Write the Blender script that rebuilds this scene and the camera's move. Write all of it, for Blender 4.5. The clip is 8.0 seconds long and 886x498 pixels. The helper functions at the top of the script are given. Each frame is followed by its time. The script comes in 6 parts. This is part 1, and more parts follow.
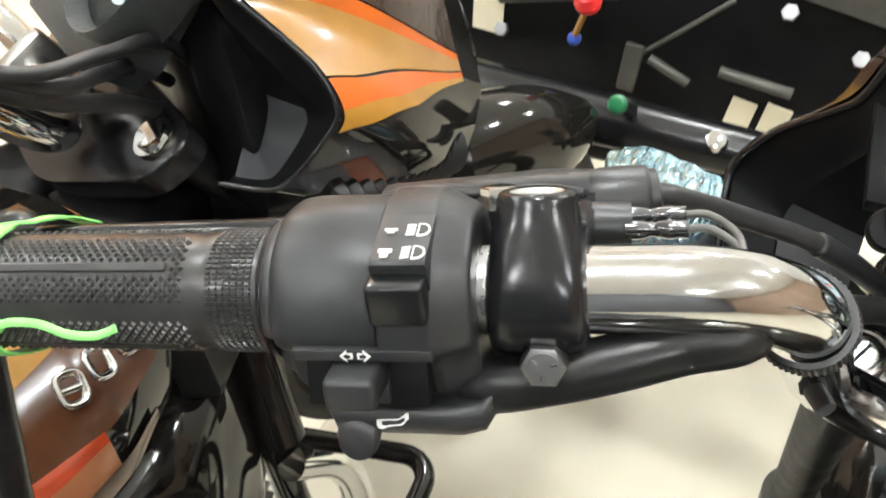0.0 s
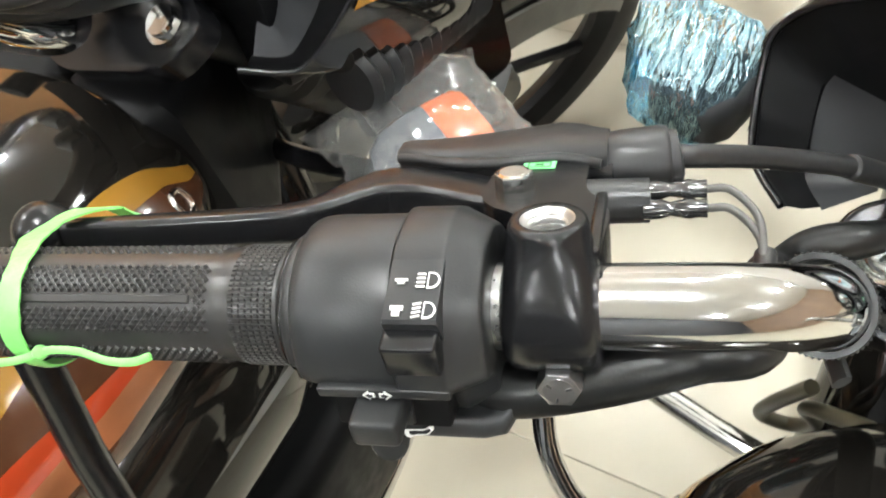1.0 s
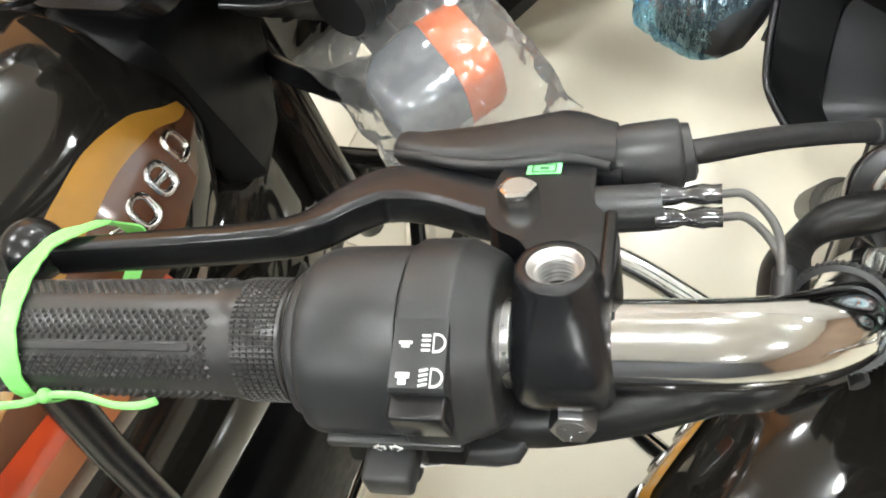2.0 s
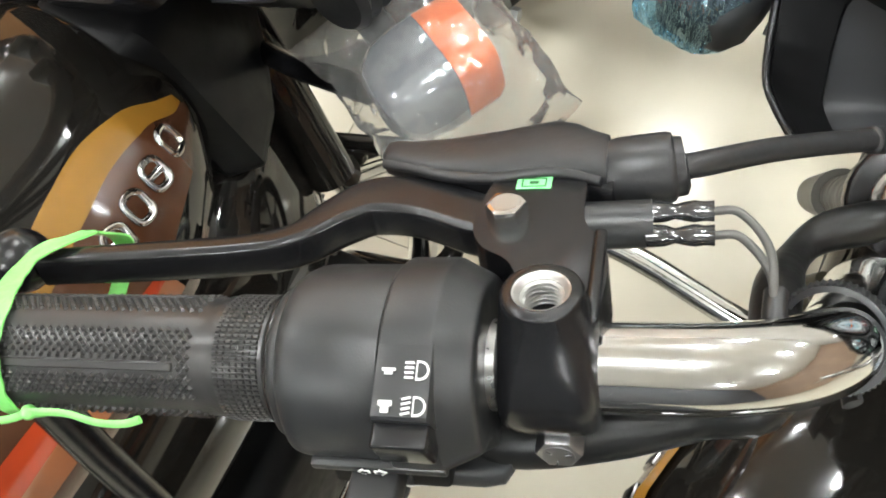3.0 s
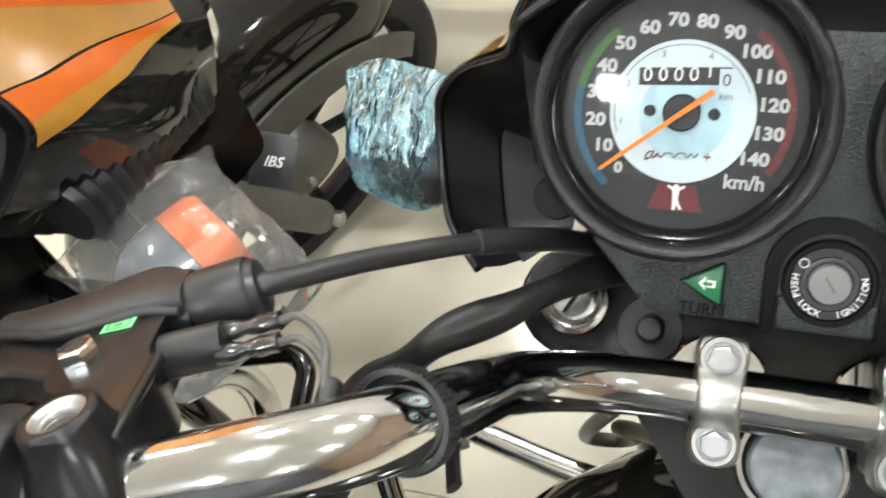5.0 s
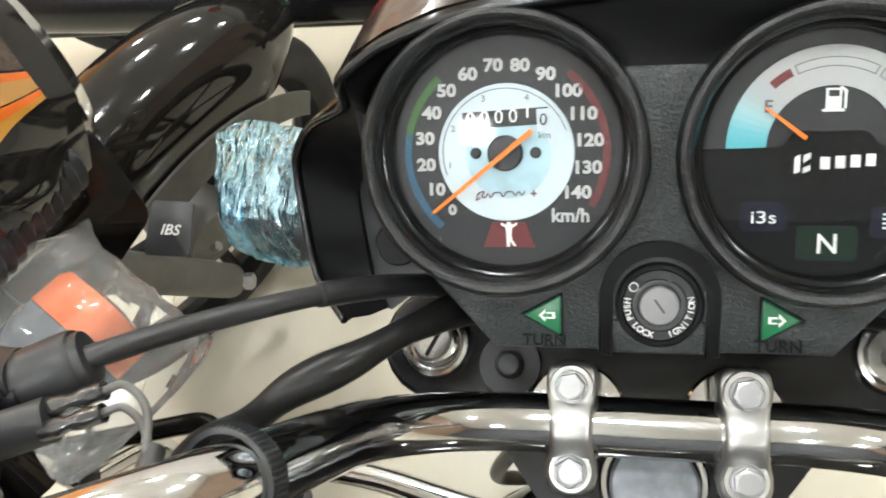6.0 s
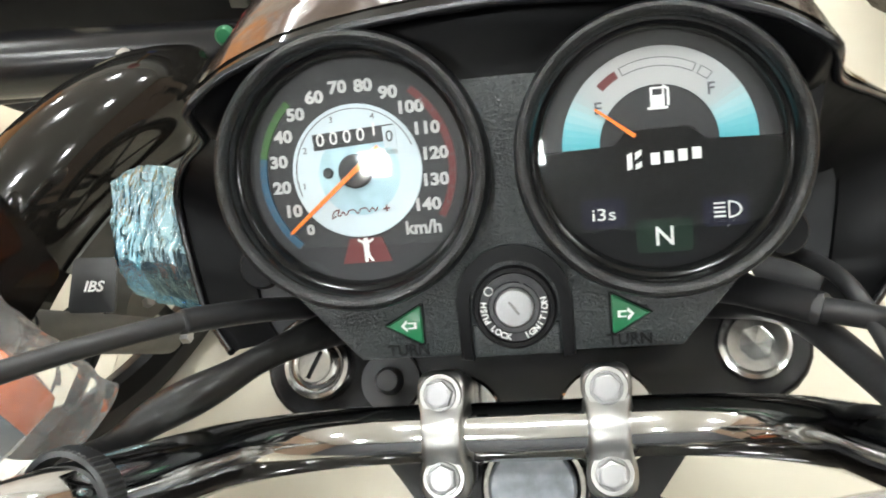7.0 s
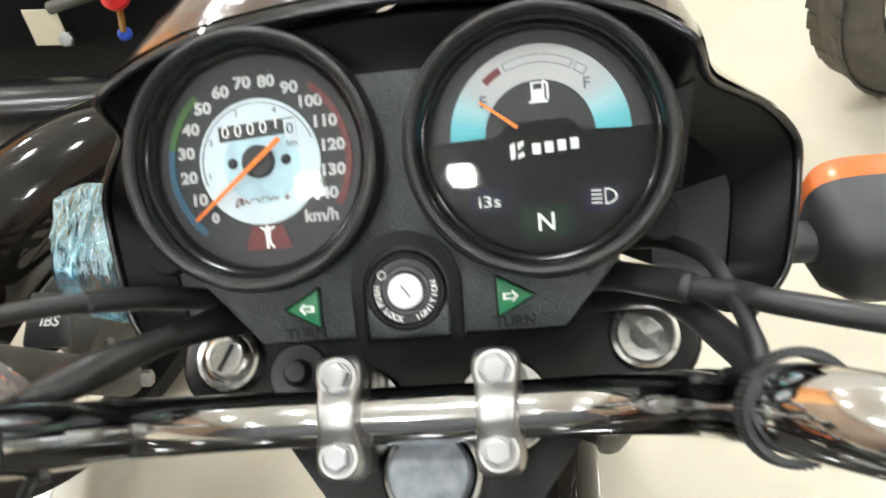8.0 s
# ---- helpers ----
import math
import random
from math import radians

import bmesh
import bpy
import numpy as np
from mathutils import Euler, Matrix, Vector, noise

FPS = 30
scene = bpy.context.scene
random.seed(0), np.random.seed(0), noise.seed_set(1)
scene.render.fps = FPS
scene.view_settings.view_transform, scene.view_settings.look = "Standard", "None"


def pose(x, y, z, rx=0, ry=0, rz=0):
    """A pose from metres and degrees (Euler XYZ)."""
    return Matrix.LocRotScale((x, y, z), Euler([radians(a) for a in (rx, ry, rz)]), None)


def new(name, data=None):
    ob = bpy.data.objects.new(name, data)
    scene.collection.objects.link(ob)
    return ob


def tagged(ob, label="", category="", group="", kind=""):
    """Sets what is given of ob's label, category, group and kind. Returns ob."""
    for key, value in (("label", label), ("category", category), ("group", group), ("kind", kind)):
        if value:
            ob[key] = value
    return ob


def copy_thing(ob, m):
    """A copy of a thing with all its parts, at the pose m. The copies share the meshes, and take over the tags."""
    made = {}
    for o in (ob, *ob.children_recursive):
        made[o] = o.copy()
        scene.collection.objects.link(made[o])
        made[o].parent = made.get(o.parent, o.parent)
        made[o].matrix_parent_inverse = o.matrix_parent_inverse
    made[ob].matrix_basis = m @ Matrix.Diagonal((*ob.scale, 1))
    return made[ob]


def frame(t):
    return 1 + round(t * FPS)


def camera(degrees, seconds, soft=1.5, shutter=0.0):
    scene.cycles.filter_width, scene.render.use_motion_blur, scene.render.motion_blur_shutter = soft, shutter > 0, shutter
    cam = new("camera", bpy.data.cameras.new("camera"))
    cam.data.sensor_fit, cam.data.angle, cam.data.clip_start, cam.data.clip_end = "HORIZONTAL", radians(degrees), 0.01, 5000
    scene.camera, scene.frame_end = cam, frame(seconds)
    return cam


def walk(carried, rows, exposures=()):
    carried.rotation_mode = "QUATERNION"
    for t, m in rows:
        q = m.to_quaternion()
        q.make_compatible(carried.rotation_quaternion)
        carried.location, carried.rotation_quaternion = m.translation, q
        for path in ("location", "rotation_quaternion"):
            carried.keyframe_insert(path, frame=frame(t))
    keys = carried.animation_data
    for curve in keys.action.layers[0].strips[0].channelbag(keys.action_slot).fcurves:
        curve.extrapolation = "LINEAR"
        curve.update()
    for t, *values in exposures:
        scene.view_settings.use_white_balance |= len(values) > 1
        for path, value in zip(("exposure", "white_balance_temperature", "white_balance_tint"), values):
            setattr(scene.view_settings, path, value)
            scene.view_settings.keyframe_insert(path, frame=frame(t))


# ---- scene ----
cam = camera(53.0, 8.0, soft=1.8, shutter=0.35)
PATH = [
    (0.0, -0.1104, -0.2503, 1.2167, 48.60, 3.63, 27.81),
    (0.5, -0.1145, -0.2224, 1.2418, 40.84, 6.39, 27.73),
    (1.0, -0.1223, -0.1993, 1.2597, 32.90, 8.22, 27.05),
    (1.2, -0.1262, -0.1917, 1.2624, 30.29, 8.98, 26.39),
    (2.3, -0.1441, -0.1463, 1.2743, 21.47, 10.00, 24.41),
    (2.5, -0.1456, -0.1438, 1.2737, 21.21, 9.97, 24.70),
    (3.0, -0.1406, -0.1432, 1.2726, 21.32, 10.24, 24.79),
    (3.5, -0.1262, -0.1501, 1.2710, 22.26, 10.42, 24.24),
    (4.0, -0.0934, -0.1539, 1.2651, 25.70, 10.71, 21.66),
    (4.5, -0.0610, -0.1436, 1.2577, 29.90, 10.28, 17.00),
    (5.0, -0.0447, -0.1382, 1.2524, 33.11, 9.87, 13.66),
    (5.2, -0.0382, -0.1349, 1.2539, 33.71, 9.50, 12.16),
    (6.3, 0.0017, -0.1373, 1.2491, 35.85, 9.50, 5.72),
    (6.5, 0.0116, -0.1401, 1.2470, 36.33, 9.74, 4.85),
    (7.0, 0.0262, -0.1462, 1.2454, 37.38, 9.64, 2.35),
    (7.5, 0.0387, -0.1533, 1.2450, 38.59, 9.62, 0.78),
    (7.8, 0.0456, -0.1612, 1.2458, 39.77, 9.29, 0.72),
    (8.0, 0.0603, -0.1780, 1.2337, 41.67, 8.76, 2.14),
]
walk(cam, [(t, pose(x, y, z, rx, ry, rz)) for t, x, y, z, rx, ry, rz in PATH], ((0.0, 1.31), (1.0, 1.27), (2.5, 1.09), (4.5, 0.99), (6.5, 0.99), (8.0, 0.96)))

# ---------------------------------------------------------------- world
world = bpy.data.worlds.new("world")
scene.world = world
world.use_nodes = True
world.node_tree.nodes["Background"].inputs[0].default_value = (0.9, 0.95, 1.0, 1)
world.node_tree.nodes["Background"].inputs[1].default_value = 0.1


# ---------------------------------------------------------------- materials
def material(name, colour, rough=0.5, metal=0.0, coat=0.0, bump=0.0, bump_size=0.001, vary=0.0, vary_size=0.05,
             rough_vary=0.0, ior=1.5, transmission=0.0, alpha=1.0, emit=0.0, random_tint=0.0):
    m = bpy.data.materials.new(name)
    m.use_nodes = True
    nt = m.node_tree
    b = nt.nodes["Principled BSDF"]
    b.inputs["Base Color"].default_value = (*colour, 1)
    b.inputs["Roughness"].default_value = rough
    b.inputs["Metallic"].default_value = metal
    b.inputs["IOR"].default_value = ior
    b.inputs["Coat Weight"].default_value = coat
    b.inputs["Coat Roughness"].default_value = 0.03
    b.inputs["Transmission Weight"].default_value = transmission
    b.inputs["Alpha"].default_value = alpha
    if emit:
        b.inputs["Emission Color"].default_value = (*colour, 1)
        b.inputs["Emission Strength"].default_value = emit
    co = nt.nodes.new("ShaderNodeTexCoord")

    def noise_at(size, detail=3.0):
        n = nt.nodes.new("ShaderNodeTexNoise")
        n.inputs["Scale"].default_value = 1 / size
        n.inputs["Detail"].default_value = detail
        nt.links.new(co.outputs["Object"], n.inputs["Vector"])
        return n

    if vary or random_tint:
        n = noise_at(vary_size, 5.0)
        ramp = nt.nodes.new("ShaderNodeMapRange")
        ramp.inputs["From Min"].default_value, ramp.inputs["From Max"].default_value = 0.3, 0.7
        ramp.inputs["To Min"].default_value, ramp.inputs["To Max"].default_value = 1 - vary, 1 + vary
        nt.links.new(n.outputs["Fac"], ramp.inputs["Value"])
        out = ramp.outputs[0]
        if random_tint:
            info = nt.nodes.new("ShaderNodeObjectInfo")
            r2 = nt.nodes.new("ShaderNodeMapRange")
            r2.inputs["To Min"].default_value, r2.inputs["To Max"].default_value = 1 - random_tint, 1 + random_tint
            nt.links.new(info.outputs["Random"], r2.inputs["Value"])
            mu = nt.nodes.new("ShaderNodeMath")
            mu.operation = "MULTIPLY"
            nt.links.new(out, mu.inputs[0])
            nt.links.new(r2.outputs[0], mu.inputs[1])
            out = mu.outputs[0]
        sc = nt.nodes.new("ShaderNodeVectorMath")
        sc.operation = "SCALE"
        sc.inputs[0].default_value = colour
        nt.links.new(out, sc.inputs["Scale"])
        nt.links.new(sc.outputs[0], b.inputs["Base Color"])
    if rough_vary:
        n = noise_at(vary_size * 0.4, 6.0)
        ramp = nt.nodes.new("ShaderNodeMapRange")
        ramp.inputs["From Min"].default_value, ramp.inputs["From Max"].default_value = 0.3, 0.7
        ramp.inputs["To Min"].default_value = max(0.0, rough - rough_vary)
        ramp.inputs["To Max"].default_value = rough + rough_vary
        nt.links.new(n.outputs["Fac"], ramp.inputs["Value"])
        nt.links.new(ramp.outputs[0], b.inputs["Roughness"])
    if bump:
        n = noise_at(bump_size, 2.0)
        bu = nt.nodes.new("ShaderNodeBump")
        bu.inputs["Strength"].default_value = 1.0
        bu.inputs["Distance"].default_value = bump
        nt.links.new(n.outputs["Fac"], bu.inputs["Height"])
        nt.links.new(bu.outputs[0], b.inputs["Normal"])
    return m


def speckled(m, colour, size, amount):
    """Fine lighter scuffs and dust over a base, as stains with a shape of their own."""
    nt = m.node_tree
    b = nt.nodes["Principled BSDF"]
    co = nt.nodes.new("ShaderNodeTexCoord")
    n = nt.nodes.new("ShaderNodeTexNoise")
    n.inputs["Scale"].default_value, n.inputs["Detail"].default_value = 1 / size, 8.0
    nt.links.new(co.outputs["Object"], n.inputs["Vector"])
    ramp = nt.nodes.new("ShaderNodeMapRange")
    ramp.inputs["From Min"].default_value, ramp.inputs["From Max"].default_value = 0.56, 0.75
    ramp.inputs["To Min"].default_value, ramp.inputs["To Max"].default_value = 0.0, amount
    nt.links.new(n.outputs["Fac"], ramp.inputs["Value"])
    mix = nt.nodes.new("ShaderNodeMix")
    mix.data_type = "RGBA"
    if b.inputs["Base Color"].is_linked:
        nt.links.new(b.inputs["Base Color"].links[0].from_socket, mix.inputs[6])
    else:
        mix.inputs[6].default_value = b.inputs["Base Color"].default_value
    mix.inputs[7].default_value = (*colour, 1)
    nt.links.new(ramp.outputs[0], mix.inputs[0])
    nt.links.new(mix.outputs[2], b.inputs["Base Color"])
    return m


CHROME = material("chrome", (0.68, 0.68, 0.675), 0.085, 1.0, rough_vary=0.03, vary_size=0.03, bump=0.00016, bump_size=0.014)
BRUSHED = material("brushed added sleeve", (0.66, 0.66, 0.65), 0.30, 1.0, rough_vary=0.05, vary_size=0.01)
SATIN = material("satin chrome", (0.60, 0.60, 0.59), 0.17, 1.0, rough_vary=0.04, vary_size=0.01)
GLOSS_DEEP = material("glossy black inner ring", (0.006, 0.006, 0.006), 0.16, ior=1.33)
STEEL = material("zinc plated steel", (0.36, 0.36, 0.365), 0.36, 1.0, rough_vary=0.03, vary_size=0.02, vary=0.08)
CAST = material("cast aluminium", (0.42, 0.42, 0.405), 0.36, 1.0, rough_vary=0.04, vary_size=0.012, vary=0.08, bump=0.00012, bump_size=0.0022)
ALLOY = material("dull alloy", (0.095, 0.092, 0.082), 0.5, 0.4, vary=0.2, bump=0.0002, bump_size=0.004)
PLASTIC = speckled(material("matt black plastic", (0.019, 0.0198, 0.021), 0.40, bump=0.00004, bump_size=0.0006, vary=0.15, vary_size=0.02, rough_vary=0.06), (0.05, 0.05, 0.042), 0.012, 0.18)
# Near-black for black plastic parts and for shade inside recesses and holes
PLASTIC_AND_SHADE = material("deep black plastic and shade", (0.0065, 0.0065, 0.007), 0.42, ior=1.21, vary=0.2, rough_vary=0.08)
GRAIN_DEEP = material("fine grained black rim", (0.006, 0.006, 0.0065), 0.28, ior=1.48, bump=0.0005, bump_size=0.0008)
CAP_GREY = material("dull blue-grey cap", (0.20, 0.215, 0.24), 0.30, 0.4, vary=0.35, vary_size=0.008)
POD_GREY = material("silver grey pod", (0.23, 0.25, 0.29), 0.20, 0.55, coat=0.8, vary=0.08)
HOSE = material("olive grey hose", (0.055, 0.050, 0.032), 0.35, vary=0.2)
SILVER = material("bright silver", (0.38, 0.38, 0.37), 0.24, 1.0, vary=0.05)
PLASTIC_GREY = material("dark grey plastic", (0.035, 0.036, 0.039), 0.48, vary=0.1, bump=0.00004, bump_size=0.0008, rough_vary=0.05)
GRAINED = material("grained black plastic", (0.017, 0.0205, 0.0215), 0.34, ior=1.5, bump=0.0007, bump_size=0.0010, vary=0.15, vary_size=0.01)
RUBBER = speckled(material("black grip rubber", (0.028, 0.027, 0.0265), 0.31, bump=0.00005, bump_size=0.0007, vary=0.2, vary_size=0.01), (0.06, 0.055, 0.05), 0.02, 0.25)
SLEEVE = material("black rubber sleeve", (0.016, 0.016, 0.017), 0.38, bump=0.0001, bump_size=0.003, vary=0.2, rough_vary=0.08)
TAPE = material("black vinyl sleeve", (0.008, 0.008, 0.008), 0.36, ior=1.42, bump=0.0002, bump_size=0.004, rough_vary=0.08)
ENAMEL = material("satin black enamel", (0.008, 0.008, 0.009), 0.25, ior=1.45, vary=0.1, vary_size=0.02)
PAINT = material("gloss black paint", (0.010, 0.009, 0.0078), 0.06, ior=1.5, rough_vary=0.02)
GOLD = material("gold decal", (0.36, 0.165, 0.020), 0.22, coat=0.8, vary=0.15, vary_size=0.05)
GOLD_DARK = material("dark gold stripe", (0.24, 0.115, 0.016), 0.22, coat=0.8, vary=0.15, vary_size=0.05)
GOLD_PALE = material("pale gold decal", (0.34, 0.17, 0.042), 0.22, coat=0.8, vary=0.12, vary_size=0.05)
ORANGE = material("orange decal", (0.50, 0.10, 0.009), 0.22, coat=0.8, vary=0.15, vary_size=0.05)
RED = material("red decal", (0.42, 0.045, 0.012), 0.22, coat=0.8, vary=0.15, vary_size=0.05)
SALMON = material("salmon decal", (0.36, 0.13, 0.055), 0.22, coat=0.8, vary=0.15, vary_size=0.05)
MAROON = material("film-covered brown lacquer", (0.060, 0.040, 0.030), 0.16, 0.2, coat=0.8, vary=0.35, vary_size=0.03, bump=0.0010, bump_size=0.012)
FILM_BROWN = material("film-covered brown stripe", (0.110, 0.055, 0.028), 0.2, coat=0.5, vary=0.3, vary_size=0.04)
BROWN = material("copper brown decal", (0.070, 0.026, 0.012), 0.2, coat=0.3, vary=0.3, vary_size=0.05)
PRINT = material("white print", (0.78, 0.78, 0.76), 0.5, vary=0.06, vary_size=0.003)
PRINT_DIM = material("soft white numerals", (0.50, 0.50, 0.49), 0.5, vary=0.06, vary_size=0.003)
PRINT_GREY = material("grey print", (0.10, 0.10, 0.11), 0.5)
DIAL_BLACK = material("dial black", (0.014, 0.014, 0.016), 0.5, vary=0.1)
DIAL_GREY = material("dial light grey", (0.44, 0.44, 0.435), 0.5)
DIAL_WHITE = material("dial white", (0.56, 0.64, 0.68), 0.5, vary=0.04, vary_size=0.01)
DIAL_PALE_BLUE = material("dial pale blue", (0.40, 0.58, 0.65), 0.5, vary=0.15, vary_size=0.008)
DIAL_RED = material("dial red", (0.12, 0.014, 0.014), 0.5)
DIAL_GREEN = material("dial green", (0.038, 0.12, 0.022), 0.5)
DIAL_BLUE = material("dial blue", (0.015, 0.085, 0.15), 0.5)
NEEDLE = material("needle orange", (0.95, 0.20, 0.01), 0.4)
LAMP_GREEN = material("green tell-tale lens", (0.010, 0.13, 0.05), 0.32, coat=0.1)
TINT_BLUE = material("blue tinted window", (0.007, 0.007, 0.019), 0.45, ior=1.3)
TINT_GREEN = material("green tinted window", (0.005, 0.017, 0.010), 0.45, ior=1.3)
STICKER = material("green sticker", (0.22, 0.80, 0.30), 0.4)
STICKER_INK = material("sticker ink", (0.02, 0.12, 0.03), 0.5)
TIE_GREEN = material("green plastic strip", (0.26, 0.78, 0.20), 0.32, vary=0.12, vary_size=0.006, bump=0.0002, bump_size=0.002)
LENS_ORANGE = material("orange lens", (0.62, 0.13, 0.03), 0.22, coat=0.5, vary=0.15, vary_size=0.02)
TYRE = material("tyre rubber", (0.020, 0.019, 0.018), 0.7, vary=0.2, bump=0.0003, bump_size=0.003)
DUSTY_TYRE = material("dusty tyre rubber", (0.085, 0.074, 0.060), 0.75, vary=0.25, vary_size=0.04, bump=0.0003, bump_size=0.003)
CREAM = material("cream card", (0.75, 0.68, 0.50), 0.6, vary=0.05)
TERMINAL = material("smoky clear sleeve", (0.022, 0.022, 0.023), 0.14, coat=0.8, vary=0.4, vary_size=0.004)
WIRE = material("grey wire", (0.075, 0.072, 0.068), 0.45, vary=0.15, vary_size=0.01)
RED_PLASTIC = material("red plastic", (0.55, 0.02, 0.02), 0.3)
BLUE_PLASTIC = material("blue plastic", (0.02, 0.06, 0.35), 0.35)
HOLE = material("threaded zinc", (0.52, 0.52, 0.515), 0.36, 1.0, rough_vary=0.08, vary_size=0.002)
FLOOR = speckled(material("polished cream tile", (0.60, 0.56, 0.455), 0.10, vary=0.06, vary_size=0.25, rough_vary=0.04, random_tint=0.03), (0.50, 0.42, 0.30), 0.35, 0.25)
GROUT = material("tile grout", (0.46, 0.41, 0.32), 0.8)
WALL_TAN = material("orange tan wall paint", (0.82, 0.42, 0.17), 0.6, vary=0.1, vary_size=0.8)
WALL_BROWN = material("brown wall paint", (0.30, 0.21, 0.15), 0.6, vary=0.1, vary_size=0.8)
WALL_DARKENED = material("wall darkened for reflections", (0.085, 0.09, 0.10), 0.6, vary=0.05, vary_size=0.8)
WALL_PALE = material("pale grey wall paint", (0.50, 0.485, 0.455), 0.6, vary=0.06, vary_size=0.7)
WALL = material("cream wall paint", (0.74, 0.71, 0.65), 0.7, vary=0.05, vary_size=0.6)
CEILING = material("white ceiling board", (0.83, 0.85, 0.86), 0.8, vary=0.04, vary_size=0.5)
GLOW = material("lamp panel", (0.935, 0.97, 0.965), 0.5, emit=98.0)


def clear_material(name, tint, gloss, veil, ior=1.5, haze=0.0):
    """Thin clear plastic or glass: mostly see-through, with its own gloss."""
    m = bpy.data.materials.new(name)
    m.use_nodes = True
    nt = m.node_tree
    nt.nodes.remove(nt.nodes["Principled BSDF"])
    out = nt.nodes["Material Output"]
    clear = nt.nodes.new("ShaderNodeBsdfTransparent")
    clear.inputs[0].default_value = (*tint, 1)
    shine = nt.nodes.new("ShaderNodeBsdfGlossy")
    shine.inputs["Roughness"].default_value = gloss
    fres = nt.nodes.new("ShaderNodeFresnel")
    fres.inputs["IOR"].default_value = ior
    add = nt.nodes.new("ShaderNodeMath")
    add.operation = "ADD"
    add.inputs[1].default_value = veil
    nt.links.new(fres.outputs[0], add.inputs[0])
    mix = nt.nodes.new("ShaderNodeMixShader")
    nt.links.new(add.outputs[0], mix.inputs[0])
    nt.links.new(clear.outputs[0], mix.inputs[1])
    nt.links.new(shine.outputs[0], mix.inputs[2])
    cloud = nt.nodes.new("ShaderNodeBsdfDiffuse")
    cloud.inputs[0].default_value = (0.85, 0.85, 0.83, 1)
    last = nt.nodes.new("ShaderNodeMixShader")
    last.inputs[0].default_value = haze
    nt.links.new(mix.outputs[0], last.inputs[1])
    nt.links.new(cloud.outputs[0], last.inputs[2])
    nt.links.new(last.outputs[0], out.inputs["Surface"])
    return m, shine, nt


GLASS, _, _ = clear_material("instrument glass", (0.97, 0.98, 0.98), 0.030, 0.0, 1.36)
BAG, bag_shine, bag_nt = clear_material("clear wrapping film", (0.97, 0.97, 0.96), 0.09, 0.06, 1.12, 0.09)
bag_noise = bag_nt.nodes.new("ShaderNodeTexNoise")
bag_noise.inputs["Scale"].default_value = 34
bag_noise.inputs["Detail"].default_value = 2.5
bag_noise.inputs["Distortion"].default_value = 0.8
bag_co = bag_nt.nodes.new("ShaderNodeTexCoord")
bag_nt.links.new(bag_co.outputs["Object"], bag_noise.inputs["Vector"])
bag_bump = bag_nt.nodes.new("ShaderNodeBump")
bag_bump.inputs["Distance"].default_value = 0.0042
bag_nt.links.new(bag_noise.outputs["Fac"], bag_bump.inputs["Height"])
bag_nt.links.new(bag_bump.outputs[0], bag_shine.inputs["Normal"])


FOIL, foil_shine, foil_nt = clear_material("blue-tinted crinkled film", (0.52, 0.70, 0.79), 0.10, 0.34, 1.38)
foil_shine.inputs[0].default_value = (0.62, 0.90, 1.0, 1)
foil_co, foil_map = foil_nt.nodes.new("ShaderNodeTexCoord"), foil_nt.nodes.new("ShaderNodeMapping")
foil_map.inputs["Rotation"].default_value = (0.2, 0.9, 0.9)
foil_map.inputs["Scale"].default_value = (150, 42, 30)
foil_noise, foil_bump = foil_nt.nodes.new("ShaderNodeTexNoise"), foil_nt.nodes.new("ShaderNodeBump")
foil_noise.inputs["Scale"].default_value, foil_noise.inputs["Detail"].default_value, foil_noise.inputs["Distortion"].default_value = 1.0, 3.0, 0.8
foil_bump.inputs["Distance"].default_value = 0.010
foil_nt.links.new(foil_co.outputs["Object"], foil_map.inputs["Vector"])
foil_nt.links.new(foil_map.outputs[0], foil_noise.inputs["Vector"])
foil_nt.links.new(foil_noise.outputs["Fac"], foil_bump.inputs["Height"])
foil_nt.links.new(foil_bump.outputs[0], foil_shine.inputs["Normal"])


# ---------------------------------------------------------------- mesh helpers
def thing(name, at, label, category, group="", kind=""):
    ob = new(name)
    ob.location = at
    ob.empty_display_size = 0.05
    return tagged(ob, label, category, group, kind)


def world_place(ob):
    m = ob.matrix_basis.copy()
    p = ob.parent
    while p:
        m = p.matrix_basis @ m
        p = p.parent
    return m


def part(name, bm, mat, parent=None, label="", angle=38):
    """Links a bmesh in world coordinates as one mesh object under a thing or a part."""
    me = bpy.data.meshes.new(name)
    bmesh.ops.recalc_face_normals(bm, faces=bm.faces)
    bm.to_mesh(me)
    bm.free()
    for p in me.polygons:
        p.use_smooth = True
    me.set_sharp_from_angle(angle=radians(angle))
    me.materials.append(mat)
    ob = new(name, me)
    if parent:
        ob.parent = parent
        me.transform(world_place(parent).inverted())
    if label:
        ob["label"] = label
    return ob


def merged(*bms):
    out = bms[0]
    for b in bms[1:]:
        me = bpy.data.meshes.new("tmp")
        b.to_mesh(me)
        b.free()
        out.from_mesh(me)
        bpy.data.meshes.remove(me)
    return out


def moved(bm, m):
    bmesh.ops.transform(bm, matrix=m, verts=bm.verts)
    return bm


def basis(origin, x, y):
    """A frame with origin, x axis, y axis (made square) and z = x cross y."""
    x = Vector(x).normalized()
    z = x.cross(Vector(y)).normalized()
    y = z.cross(x)
    m = Matrix((x, y, z)).transposed().to_4x4()
    m.translation = Vector(origin)
    return m


